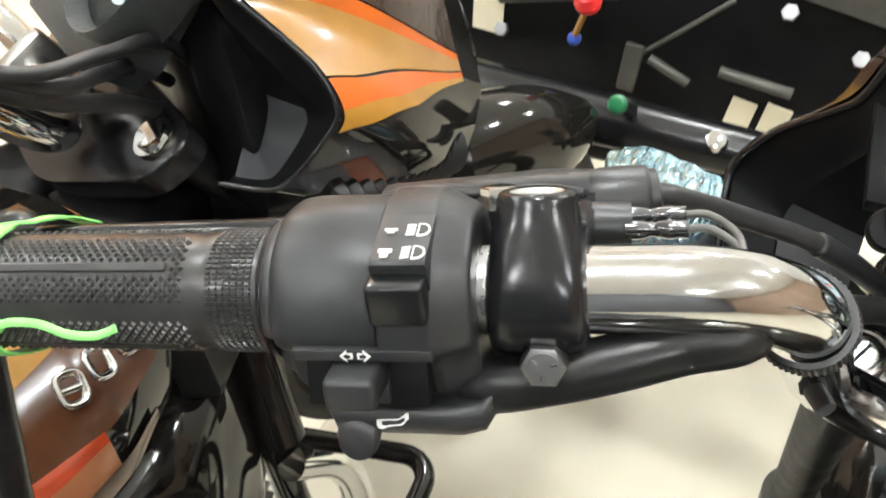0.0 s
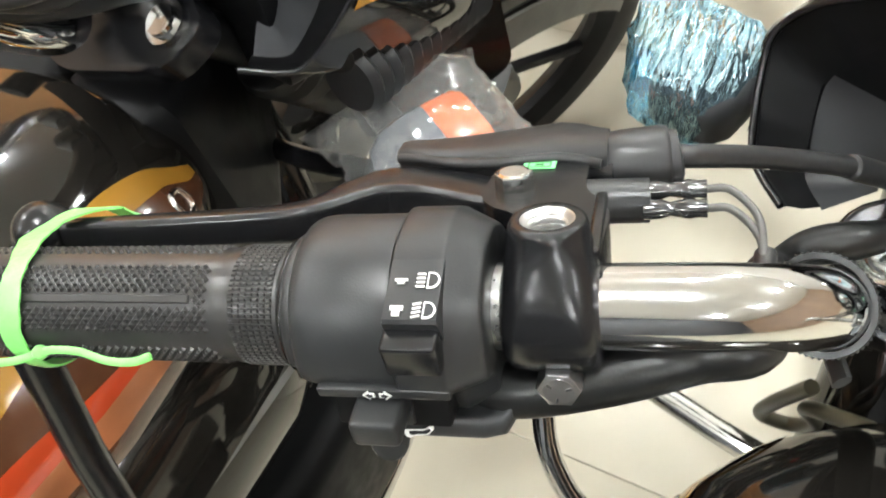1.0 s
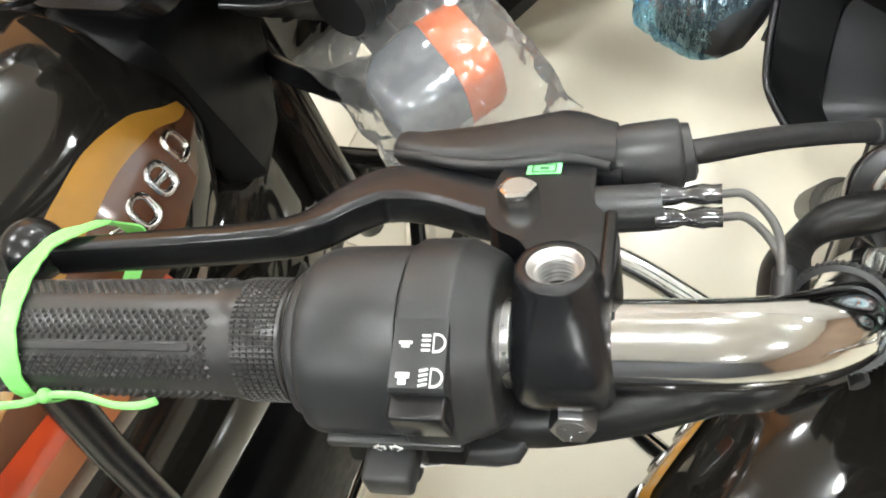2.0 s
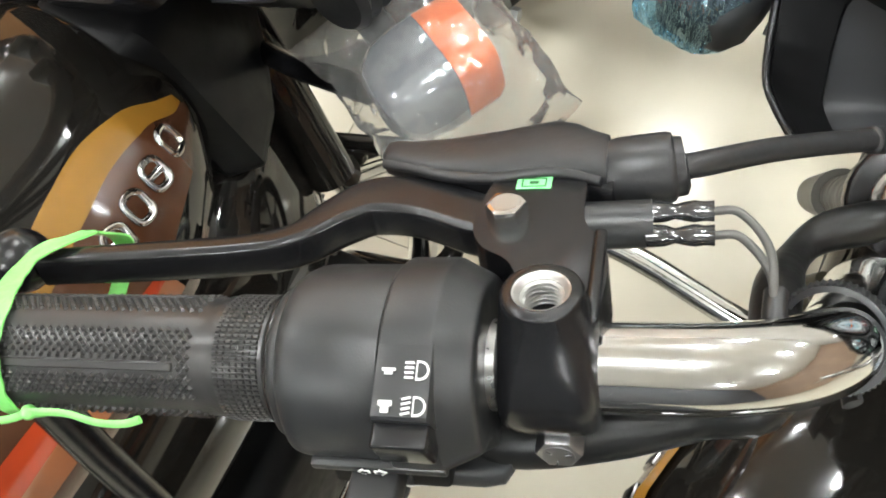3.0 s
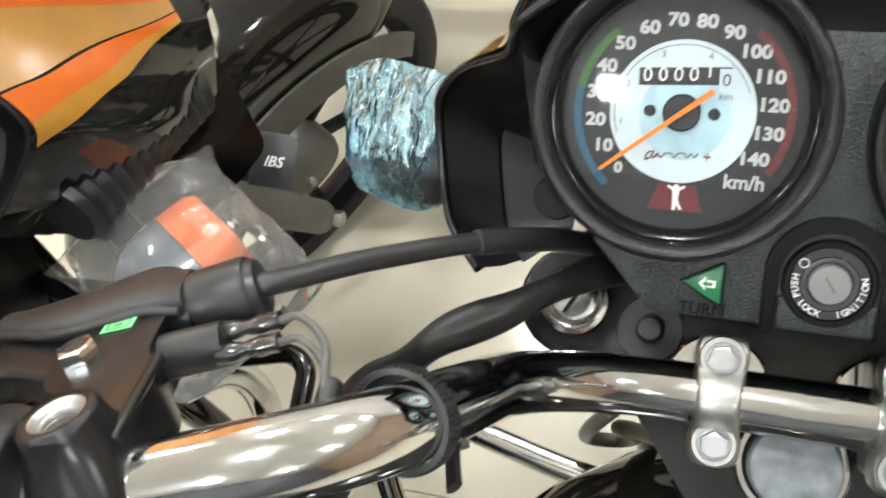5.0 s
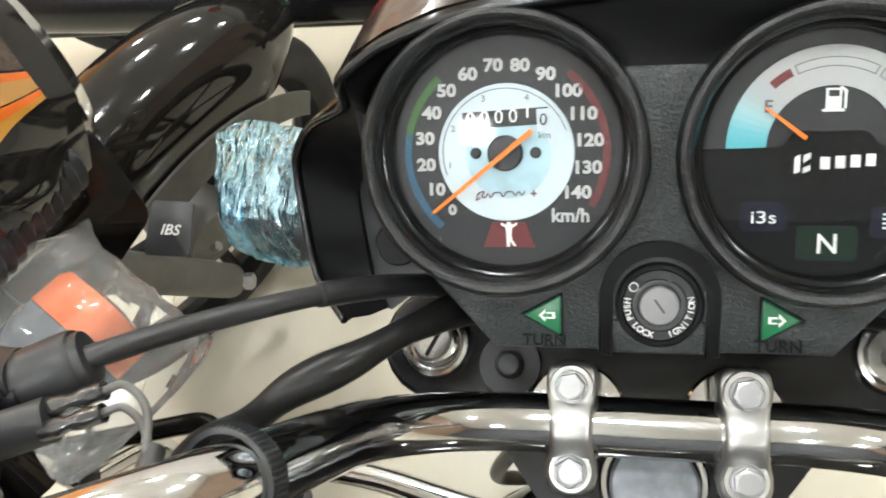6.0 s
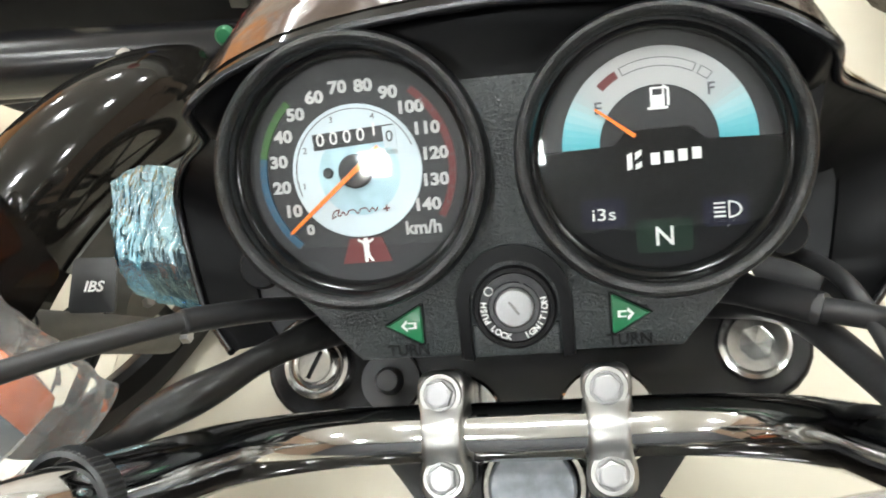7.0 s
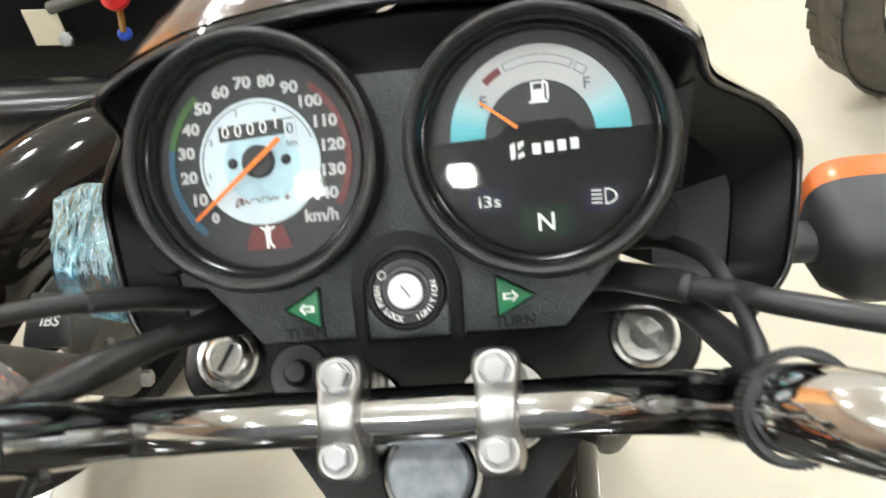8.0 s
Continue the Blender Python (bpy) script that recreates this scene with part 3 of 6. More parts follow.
def switch_box(bike):
    body = [(0.018, 0.019), (0.004, 0.0262), (-0.012, 0.0240), (-0.0235, 0.014), (-0.0268, 0.002), (-0.0262, -0.0095), (-0.016, -0.0120), (-0.010, -0.026), (0.006, -0.030), (0.021, -0.022), (0.0262, -0.004), (0.0255, 0.010)]
    steps = ((-0.0354, 0.55), (-0.0354, 0.72), (-0.0349, 0.760), (-0.0338, 0.785), (-0.0322, 0.800), (-0.0317, 0.795), (-0.0315, 0.845), (-0.0308, 0.895), (-0.0294, 0.932), (-0.0276, 0.957), (-0.0256, 0.968), (-0.0230, 0.972), (-0.0052, 0.972), (-0.0046, 0.964), (-0.0042, 0.935), (-0.0034, 0.935), (0.0070, 0.99), (0.0085, 0.980), (0.0100, 0.960), (0.0135, 0.90), (0.0164, 0.82), (0.0171, 0.78), (0.0164, 0.60), (0.0160, 0.45))
    rings = [section(body, s, k) for s, k in steps]
    sw = part("switch_housing", moved(loft(rings), LOC), PLASTIC, bike, "matt black handlebar switch housing")
    cap = ((-0.0038, 0.940), (-0.00375, 1.018), (-0.0034, 1.034), (-0.0027, 1.040), (0.0082, 1.040), (0.0089, 1.037), (0.0094, 1.028), (0.0097, 1.018), (0.0130, 0.955), (0.0158, 0.898), (0.0169, 0.872), (0.0175, 0.850), (0.0177, 0.820), (0.0176, 0.70))
    part("housing_cap", moved(loft([section(body, s, k) for s, k in cap]), LOC), PLASTIC, sw, "cap half of the housing with a stepped edge")
    # raised panel with the dip symbols
    a, b = Vector((-0.0060, 0.0278)), Vector((-0.0305, 0.0145))
    d = (b - a).normalized()
    panel = basis((0.0030, (a.x + b.x) / 2, (a.y + b.y) / 2), (1, 0, 0), (0, -d.x, -d.y))
    hl = (b - a).length / 2
    rings = [[Vector((x, y, z)) for x, z in rounded([(-0.0067, -0.010), (0.0066, -0.010), (0.0066, top), (-0.0067, top)], 0.0008, 2)] for y, top in ((-hl, -0.0022), (-hl, -0.0012), (-hl + 0.0008, -0.0004), (0.003, -0.0004), (hl * 0.45, -0.0008), (hl * 0.75, -0.0017), (hl * 1.05, -0.0031), (hl * 1.3, -0.0048))]
    part("symbol_panel", moved(loft(rings), LOC @ panel), PLASTIC, sw, "raised panel with beam symbols")
    for y, low in ((-0.0012, False), (-0.0092, True)):
        m = LOC @ panel @ pose(0.0040, y - 0.0016, -0.0003) @ Matrix.Diagonal((0.68, 0.80, 1, 1))
        ring = [(0.0 - 0.0012, 0.0028)] + [(x * 1.25, yy * 1.08) for x, yy in arc(0.0026, 80, -80, 12)] + [(-0.0012, -0.0028)]
        inner = [(0.0 - 0.0006, 0.0021)] + [(x * 1.0, yy * 0.82) for x, yy in arc(0.0026, 80, -80, 12)] + [(-0.0006, -0.0021)]
        part("beam_symbol", plate(ring, 0, 0.0003, m), PRINT, sw)
        part("beam_symbol", plate(inner, 0.0, 0.00045, m), PLASTIC, sw)
        for i in range(4):
            part("beam_line", box(0.0030, 0.0006, 0.0004, m @ pose(-0.0036, 0.0022 - 0.0014 * i, 0.0001, 0, 0, 12 if low else 0)), PRINT, sw)
        m = LOC @ panel @ pose(-0.0032, y - 0.0020, -0.0003) @ Matrix.Diagonal((0.82, 0.8, 1, 1))
        tee = [(-0.0019, 0.001), (0.0019, 0.001), (0.0019, 0.0002), (0.0011, 0.0002), (0.0011, -0.0008), (-0.0011, -0.0008), (-0.0011, 0.0002), (-0.0019, 0.0002)]
        if low:
            tee = [(x, yy * 1.9) for x, yy in tee]
        part("button_symbol", plate(tee, 0, 0.0004, m), PRINT, sw)
    # dip rocker
    part("dip_switch", box(0.0135, 0.0090, 0.0110, LOC @ pose(0.0025, -0.0280, 0.0055, 20), 0.0012, 3), ENAMEL, sw, "glossy dip switch rocker")
    # ledge, turn slider and the recess, its shade put in as near-black colour
    part("ledge", box(0.0345, 0.0030, 0.0032, LOC @ pose(-0.0078, -0.0257, -0.0088, 15), 0.0008), PLASTIC, sw)
    part("recess", box(0.031, 0.010, 0.012, LOC @ pose(-0.0090, -0.0150, -0.0185), 0.001), PLASTIC_AND_SHADE, sw)
    part("turn_switch", merged(box(0.0125, 0.015, 0.0085, LOC @ pose(-0.0095, -0.0262, -0.0155, 12), 0.0016, 3), box(0.013, 0.006, 0.010, LOC @ pose(-0.0095, -0.018, -0.0185), 0.001)), PLASTIC, sw, "sliding turn signal switch")
    lower = [(-0.0020, -0.0235), (-0.0135, -0.0270), (-0.0140, -0.0325), (-0.0080, -0.0370), (0.012, -0.0335), (0.020, -0.022)]
    part("lower_block", moved(loft([section(lower, -0.022, 0.9, 0.003), section(lower, -0.020, 1, 0.003), section(lower, 0.0125, 1, 0.003), section(lower, 0.0180, 0.96, 0.003), section(lower, 0.0205, 0.85, 0.003)]), LOC), PLASTIC, sw)
    part("horn_button", moved(loft([[Vector((-0.0145 + 0.0058 * k * math.cos(t), -0.0105 - h * 0.75, -0.0335 + 0.0060 * k * math.sin(t) - h * 0.66)) for t in (2 * math.pi * i / 20 for i in range(20))] for h, k in ((-0.004, 1), (0.003, 1), (0.0045, 0.9), (0.0055, 0.7))]), LOC), PLASTIC, sw, "black horn button")
    horn = [(-0.0042, -0.0010), (-0.0042, 0.0006), (-0.0024, 0.0009), (0.0020, 0.0011), (0.0042, 0.0030), (0.0048, 0.0028), (0.0048, 0.0012), (0.0030, -0.0010), (-0.0010, -0.0016), (-0.0026, -0.0024), (-0.0036, -0.0022)]
    hm = LOC @ basis((-0.0050, -0.0143, -0.0307), (1, 0, 0), (0, 0.1, 1)) @ Matrix.Diagonal((0.92, 0.8, 1, 1))
    part("horn_symbol", plate(horn, 0, 0.0003, hm), PRINT, sw)
    part("horn_symbol", plate([(x * 0.72 + 0.0003, y * 0.5) for x, y in horn], 0, 0.00045, hm), PLASTIC, sw)
    am = LOC @ basis((-0.0090, -0.0275, -0.0088), (1, 0, 0), (0, -0.26, 0.966))
    arrow = [(-0.0032, 0), (-0.0014, 0.0017), (-0.0014, 0.0008), (0, 0.0008), (0, -0.0008), (-0.0014, -0.0008), (-0.0014, -0.0017)]
    for sgn, x in ((1, -0.0006), (-1, 0.0006)):
        mm = am @ pose(x, 0, 0)
        o = [(px * sgn, py) for px, py in arrow]
        part("turn_symbol", plate(o, 0, 0.0003, mm), PRINT, sw)
        part("turn_symbol", plate([((px + 0.0012 * sgn) * 0.55 - 0.0012 * sgn, py * 0.5) for px, py in o], 0, 0.00045, mm), PLASTIC, sw)
    return sw


def perch(bike):
    # clamp round the bar with the mirror boss
    rings = []
    for w, rx, ry, n in ((-0.0166, 0.0095, 0.0020, 3.2), (-0.0160, 0.0108, 0.0045, 3.6), (-0.0145, 0.0118, 0.0081, 4.0), (-0.0120, 0.0124, 0.0115, 4.4), (-0.0080, 0.0128, 0.0146, 4.6), (-0.0040, 0.0129, 0.0161, 4.6), (0.0, 0.0129, 0.0166, 4.4), (0.0040, 0.0128, 0.0163, 3.9), (0.0080, 0.0125, 0.0153, 3.3), (0.0120, 0.0119, 0.0137, 2.8), (0.0160, 0.0112, 0.0120, 2.4), (0.0195, 0.0105, 0.0108, 2.1), (0.0225, 0.0101, 0.0101, 2.0), (0.0240, 0.0098, 0.0098, 2.0), (0.0249, 0.0094, 0.0094, 2.0), (0.0253, 0.0087, 0.0087, 2.0), (0.0253, 0.0070, 0.0070, 2.0), (0.0249, 0.0066, 0.0066, 2.0)):
        rings.append([Vector((0.0319 + rx * math.copysign(abs(math.cos(t)) ** (2 / n), math.cos(t)), ry * math.copysign(abs(math.sin(t)) ** (2 / n), math.sin(t)), w)) for t in (2 * math.pi * i / 72 for i in range(72))])
    p = part("lever_perch", moved(loft(rings, caps=False), LOC), ENAMEL, bike, "black painted clutch lever perch with mirror boss")
    th = [(0.0068, 0.0251), (0.0064, 0.0250), (0.0053, 0.0238)]
    for i in range(13):
        z = 0.0236 - i * 0.00125
        th += [(0.0053, z), (0.0052, z - 0.0002), (0.0045, z - 0.00055), (0.0045, z - 0.00070), (0.0052, z - 0.00105)]
    part("thread", lathe(th + [(0.0045, 0.0070), (0.0, 0.0068)], 48, LOC @ pose(0.0319, 0, 0)), HOLE, p, "bare zinc screw thread", 22)
    # Near-black disc over the thread's own bottom, standing in for shade there
    part("hole_bottom", lathe([(0.0045, 0.0080), (0.0, 0.0078)], 32, LOC @ pose(0.0319, 0, 0)), PLASTIC_AND_SHADE, p)
    # Added sleeve, rougher than the chrome bar so this gap reads brighter
    part("bar_end", tube([LOC @ Vector((0.0150, 0, 0)), LOC @ Vector((0.0196, 0, 0))], 0.01135, 40), BRUSHED, p, "added brushed sleeve brightening the bar between housing and perch")
    # plate to the lever pivot
    out = rounded([(0.0095, 0.050), (0.0080, 0.033), (0.0120, 0.0255), (0.0200, 0.021), (0.0240, 0.012), (0.0235, 0.000), (0.0440, 0.000), (0.0455, 0.020), (0.0430, 0.028), (0.0375, 0.036), (0.0370, 0.058), (0.0120, 0.058)], 0.004, 4)
    part("perch_plate", plate(out, 0.000, 0.0165, LOC, 0.0018, 3), ENAMEL, p)
    part("perch_rib", box(0.0035, 0.034, 0.0035, LOC @ pose(0.0425, 0.0150, 0.0160), 0.0012, 3), ENAMEL, p)
    part("switch_barrel", tube([LOC @ Vector((0.036, 0.0440, 0.0085)), LOC @ Vector((0.0545, 0.0455, 0.0080))], 0.0066, 24), PLASTIC, p, "black clutch switch barrel")
    part("cable_adjuster", tube([LOC @ Vector((0.028, 0.064, 0.010)), LOC @ Vector((0.046, 0.0585, 0.011))], 0.0075, 20), ENAMEL, p)
    part("pivot_bolt", hex_bolt(0.0098, 0.0048, LOC @ pose(0.0172, 0.0385, 0.0165), 6), CHROME, p, "bright hexagon pivot bolt")
    part("clamp_bolt", hex_bolt(0.0102, 0.0062, LOC @ basis((0.0335, -0.0085, -0.0150), (1, 0, 0), (0, -0.12, 0.99)), 0), STEEL, p, "zinc clamp bolt with grade marks")
    for a in (20, 140, 260):
        part("grade_mark", box(0.0016, 0.0005, 0.0004, LOC @ basis((0.0335, -0.0085, -0.0150), (1, 0, 0), (0, -0.12, 0.99)) @ pose(0, 0, 0.0064, 0, 0, a) @ pose(0.0028, 0, 0)), SATIN, p)
    part("clamp_lug", box(0.015, 0.012, 0.014, LOC @ pose(0.0325, -0.004, -0.0085, 33), 0.003, 3), ENAMEL, p)
    lm = LOC @ pose(0.0225, 0.0535, 0.0167)
    part("sticker", box(0.0098, 0.0056, 0.0002, lm), STICKER, p, "small green inspection sticker")
    for sx, sy, w, h in ((0, 0.0018, 0.0066, 0.0004), (0, -0.0018, 0.0066, 0.0004), (-0.0033, 0, 0.0004, 0.0038), (0.0033, 0, 0.0004, 0.0038), (0.0, 0.0, 0.0026, 0.0012)):
        part("sticker_bar", box(w, h, 0.0003, lm @ pose(sx, sy, 0.0001)), STICKER_INK, p)
    sc = LOC @ basis((0.0385, -0.0150, 0.0052), (0, 0.35, 0.94), (1, 0, 0))
    for i in range(4):
        part("scratch", box(0.0009, 0.0003, 0.0002, sc @ pose(-0.0018 + 0.0013 * i, -0.0005 + 0.0005 * i, 0.0003, 0, 0, 25)), PRINT, p)
    return p


def lever(bike):
    """The blade runs from the pivot out to the ball: broad blade near the pivot, slim bar after."""
    mid = spline([(0.0150, 0.0415, 0), (0.0065, 0.0465, 0), (-0.010, 0.0540, 0), (-0.026, 0.0560, 0), (-0.036, 0.0490, 0), (-0.046, 0.0380, 0), (-0.060, 0.0335, 0), (-0.090, 0.0305, 0), (-0.128, 0.0275, 0)], 6)
    half = [0.0070, 0.0085, 0.0085, 0.0088, 0.0070, 0.0048, 0.0042, 0.0040, 0.0034]
    rings = []
    n = len(mid)
    for i, c in enumerate(mid):
        t = i / (n - 1) * (len(half) - 1)
        k = min(int(t), len(half) - 2)
        h = half[k] + (half[k + 1] - half[k]) * (t - k)
        d = (mid[min(i + 1, n - 1)] - mid[max(i - 1, 0)]).normalized()
        side = Vector((d.y, -d.x, 0))
        prof = rounded([(-h, 0.002), (h, 0.002), (h, 0.0135), (-h, 0.0135)], 0.0028, 4)
        rings.append([c + side * a + Vector((0, 0, b)) for a, b in prof])
    lv = part("clutch_lever", moved(loft(rings), LOC), ENAMEL, bike, "satin black clutch lever with ball end")
    part("ball_end", ball(0.0105, LOC @ pose(-0.1385, 0.0300, 0.0085)), ENAMEL, lv)
    return lv


def boot(bike):
    """Rubber cover over the lever's cable end, with its sleeve and the cable."""
    pts = [(-0.0275, 0.0735, 0.0028, 0.0024), (-0.0262, 0.0735, 0.0046, 0.0040), (-0.0235, 0.0733, 0.0054, 0.0046), (-0.018, 0.0712, 0.0062, 0.0050), (-0.005, 0.0685, 0.0088, 0.0062), (0.010, 0.0680, 0.0115, 0.0072), (0.020, 0.0693, 0.0126, 0.0078), (0.0265, 0.0702, 0.0128, 0.0082), (0.033, 0.0680, 0.0118, 0.0086), (0.0375, 0.0652, 0.0104, 0.0088), (0.0425, 0.0628, 0.0094, 0.0090)]
    rings = []
    for s, f, hf, hw in pts:
        rings.append([Vector((s, f + hf * (abs(math.cos(t)) ** 0.6) * math.copysign(1, math.cos(t)), 0.0132 + hw * (abs(math.sin(t)) ** 0.55) * math.copysign(1, math.sin(t)))) for t in (2 * math.pi * i / 32 for i in range(32))])
    b = part("lever_boot", moved(loft(rings), LOC), SLEEVE, bike, "black rubber lever boot")
    lip = spline([(-0.0262, 0.0695, 0.0140), (-0.016, 0.0650, 0.0150), (-0.004, 0.0595, 0.0155), (0.010, 0.0565, 0.0165), (0.026, 0.0578, 0.0170), (0.034, 0.0566, 0.0168), (0.041, 0.0545, 0.0160)], 5)
    part("boot_lip", tube([LOC @ p for p in lip], 0.0018, 10), SLEEVE, b)
    ax = [(0.040, 0.0625, 0.0122), (0.0432, 0.0627, 0.0124), (0.046, 0.0630, 0.0126), (0.0585, 0.0642, 0.0132), (0.0600, 0.0643, 0.0133), (0.0603, 0.0643, 0.0133), (0.0628, 0.0646, 0.0134), (0.0635, 0.0647, 0.0135)]
    part("boot_sleeve", tube([LOC @ Vector(p) for p in ax], [0.0088, 0.0098, 0.0101, 0.0101, 0.0096, 0.0086, 0.0083, 0.0060], 32), SLEEVE, b)
    return b


def cable_run(bike, name, pts, r, mat=SLEEVE, label="", steps=8):
    return part(name, tube(spline(pts, steps), r, 18), mat, bike, label)


def left_cables(bike):
    L = lambda s, f, w: LOC @ Vector((s, f, w))
    cable_run(bike, "clutch_cable", [L(0.058, 0.0642, 0.0132), L(0.066, 0.0650, 0.0132), (-0.1406, -0.0066, 1.0229), (-0.1143, 0.0195, 0.9980), (-0.093, 0.0420, 0.9690), (-0.065, 0.062, 0.935), (-0.03, 0.075, 0.89)], 0.0037, SLEEVE, "thick black clutch cable")
    part("cable_sleeve", tube(spline([(-0.1155, 0.0183, 0.9992), (-0.1143, 0.0195, 0.9980), (-0.1040, 0.0306, 0.9846), (-0.093, 0.0420, 0.9690), (-0.078, 0.0530, 0.951)], 5), 0.0046, 18), SLEEVE, bike, "rubber sleeve over the clutch cable")
    # switch wires with their clear terminal sleeves
    for f, w in ((0.0480, 0.0100), (0.0415, 0.0070)):
        part("terminal_sleeve", tube([L(0.053 + 0.0025 * i, f, w) for i in range(8)], [0.0030, 0.0030, 0.0028, 0.0020, 0.0026, 0.0030, 0.0026, 0.0028], 16, flat=1.25), TERMINAL, bike, "crimped clear terminal sleeve")
        cable_run(bike, "switch_wire", [L(0.070, f, w), L(0.077, f - 0.001, w), L(0.0838, f - 0.011, w - 0.004), L(0.0842, f - 0.026, w - 0.010), (-0.1235, -0.074, 1.050)], 0.0012, WIRE)
    part("wire_joint", tube([L(0.0850, 0.0275, -0.0005), L(0.0842, 0.0215, -0.0012), L(0.083, 0.012, -0.006)], 0.0031, 16), SLEEVE, bike)
    # harness in its sleeve under the bar, then up over the yoke
    pts = [L(0.004, 0.004, -0.026), L(0.020, -0.004, -0.024), L(0.045, -0.003, -0.0195), L(0.066, 0.001, -0.0150), L(0.082, 0.004, -0.0125), (-0.128, -0.056, 1.030), (-0.127, -0.034, 1.006), (-0.1200, -0.016, 0.9945), (-0.1022, -0.0005, 0.9885), (-0.086, 0.021, 0.9745), (-0.066, 0.045, 0.950), (-0.03, 0.07, 0.90)]
    path = spline(pts, 6)
    n = len(path)
    rs = []
    for i in range(n):
        t = i / (n - 1)
        rs.append(0.0075 - 0.004 * max(0, t - 0.25) if t < 0.45 else 0.0060 + 0.0010 * math.sin(t * 30))
    part("wiring_sleeve", tube(path, rs, 20), TAPE, bike, "black wiring sleeve")


def cable_tie(bike, side=-1):
    """Ratchet tie round the bar and harness near the bend."""
    path = bar_path(side)
    k = min(range(1, len(path) - 1), key=lambda i: (path[i] - Vector((0.1124 * side, -0.0476, 1.0190))).length)
    step = 1 if path[k + 1].z < path[k].z else -1
    for _ in range(40):
        if (path[k] - Vector((0.1124 * side, -0.0476, 1.0190))).length > 0.0068:
            break
        k += step
    m = basis(path[k] + Vector((0.0012 * side, 0.0010, -0.0010)), path[k + 1] - path[k - 1], Vector((0.75 * side, 0.62, 0.10)))
    bm = bmesh.new()
    rings = []
    n = 110
    for i in range(n):
        a = 2 * math.pi * i / n
        tooth = 0.0010 + 0.0007 * (i % 2)
        rings.append([Vector((x, (0.0125 + h) * math.cos(a) * 1.07, (0.0125 + h) * math.sin(a))) for x, h in ((-0.0040, -0.0006), (0.0040, -0.0006), (0.0040, 0.0010), (0.0030, tooth), (-0.0030, tooth), (-0.0040, 0.0010))])
    tie = part("cable_tie", moved(loft(rings + [rings[0]], caps=False), m), PLASTIC, bike, "black ratchet cable tie", 16)
    if side > 0:
        return
    part("tie_head", box(0.0065, 0.0065, 0.0055, pose(-0.1050, -0.0545, 1.0065, 20, 20, 30), 0.0008), PLASTIC, tie)
    part("tie_tail", tube(spline([(-0.1052, -0.0550, 1.0065), (-0.1040, -0.0605, 1.0100), (-0.1022, -0.0655, 1.0132), (-0.1001, -0.0711, 1.0158)], 5), 0.0031, 8, flat=0.5), PLASTIC, tie)


# ---------------------------------------------------------------- instrument console
def bezel(parent, m):
    prof = [(0.0438, 0.0130), (0.0444, 0.0146), (0.0453, 0.0155), (0.0466, 0.0158), (0.0480, 0.0150), (0.0490, 0.0122), (0.0492, 0.0090), (0.0488, 0.0), (0.0470, -0.014), (0.0440, -0.020), (0.0, -0.022)]
    bz = part("gauge_bezel", lathe(prof, 96, m), GRAIN_DEEP, parent, "round black gauge bezel")
    part("inner_ring", lathe([(0.0400, 0.0005), (0.0406, 0.0070), (0.0412, 0.0078), (0.0424, 0.0082), (0.0430, 0.0118), (0.0438, 0.0131)], 96, m), GLOSS_DEEP, bz, "glossy black inner ring")
    return bz


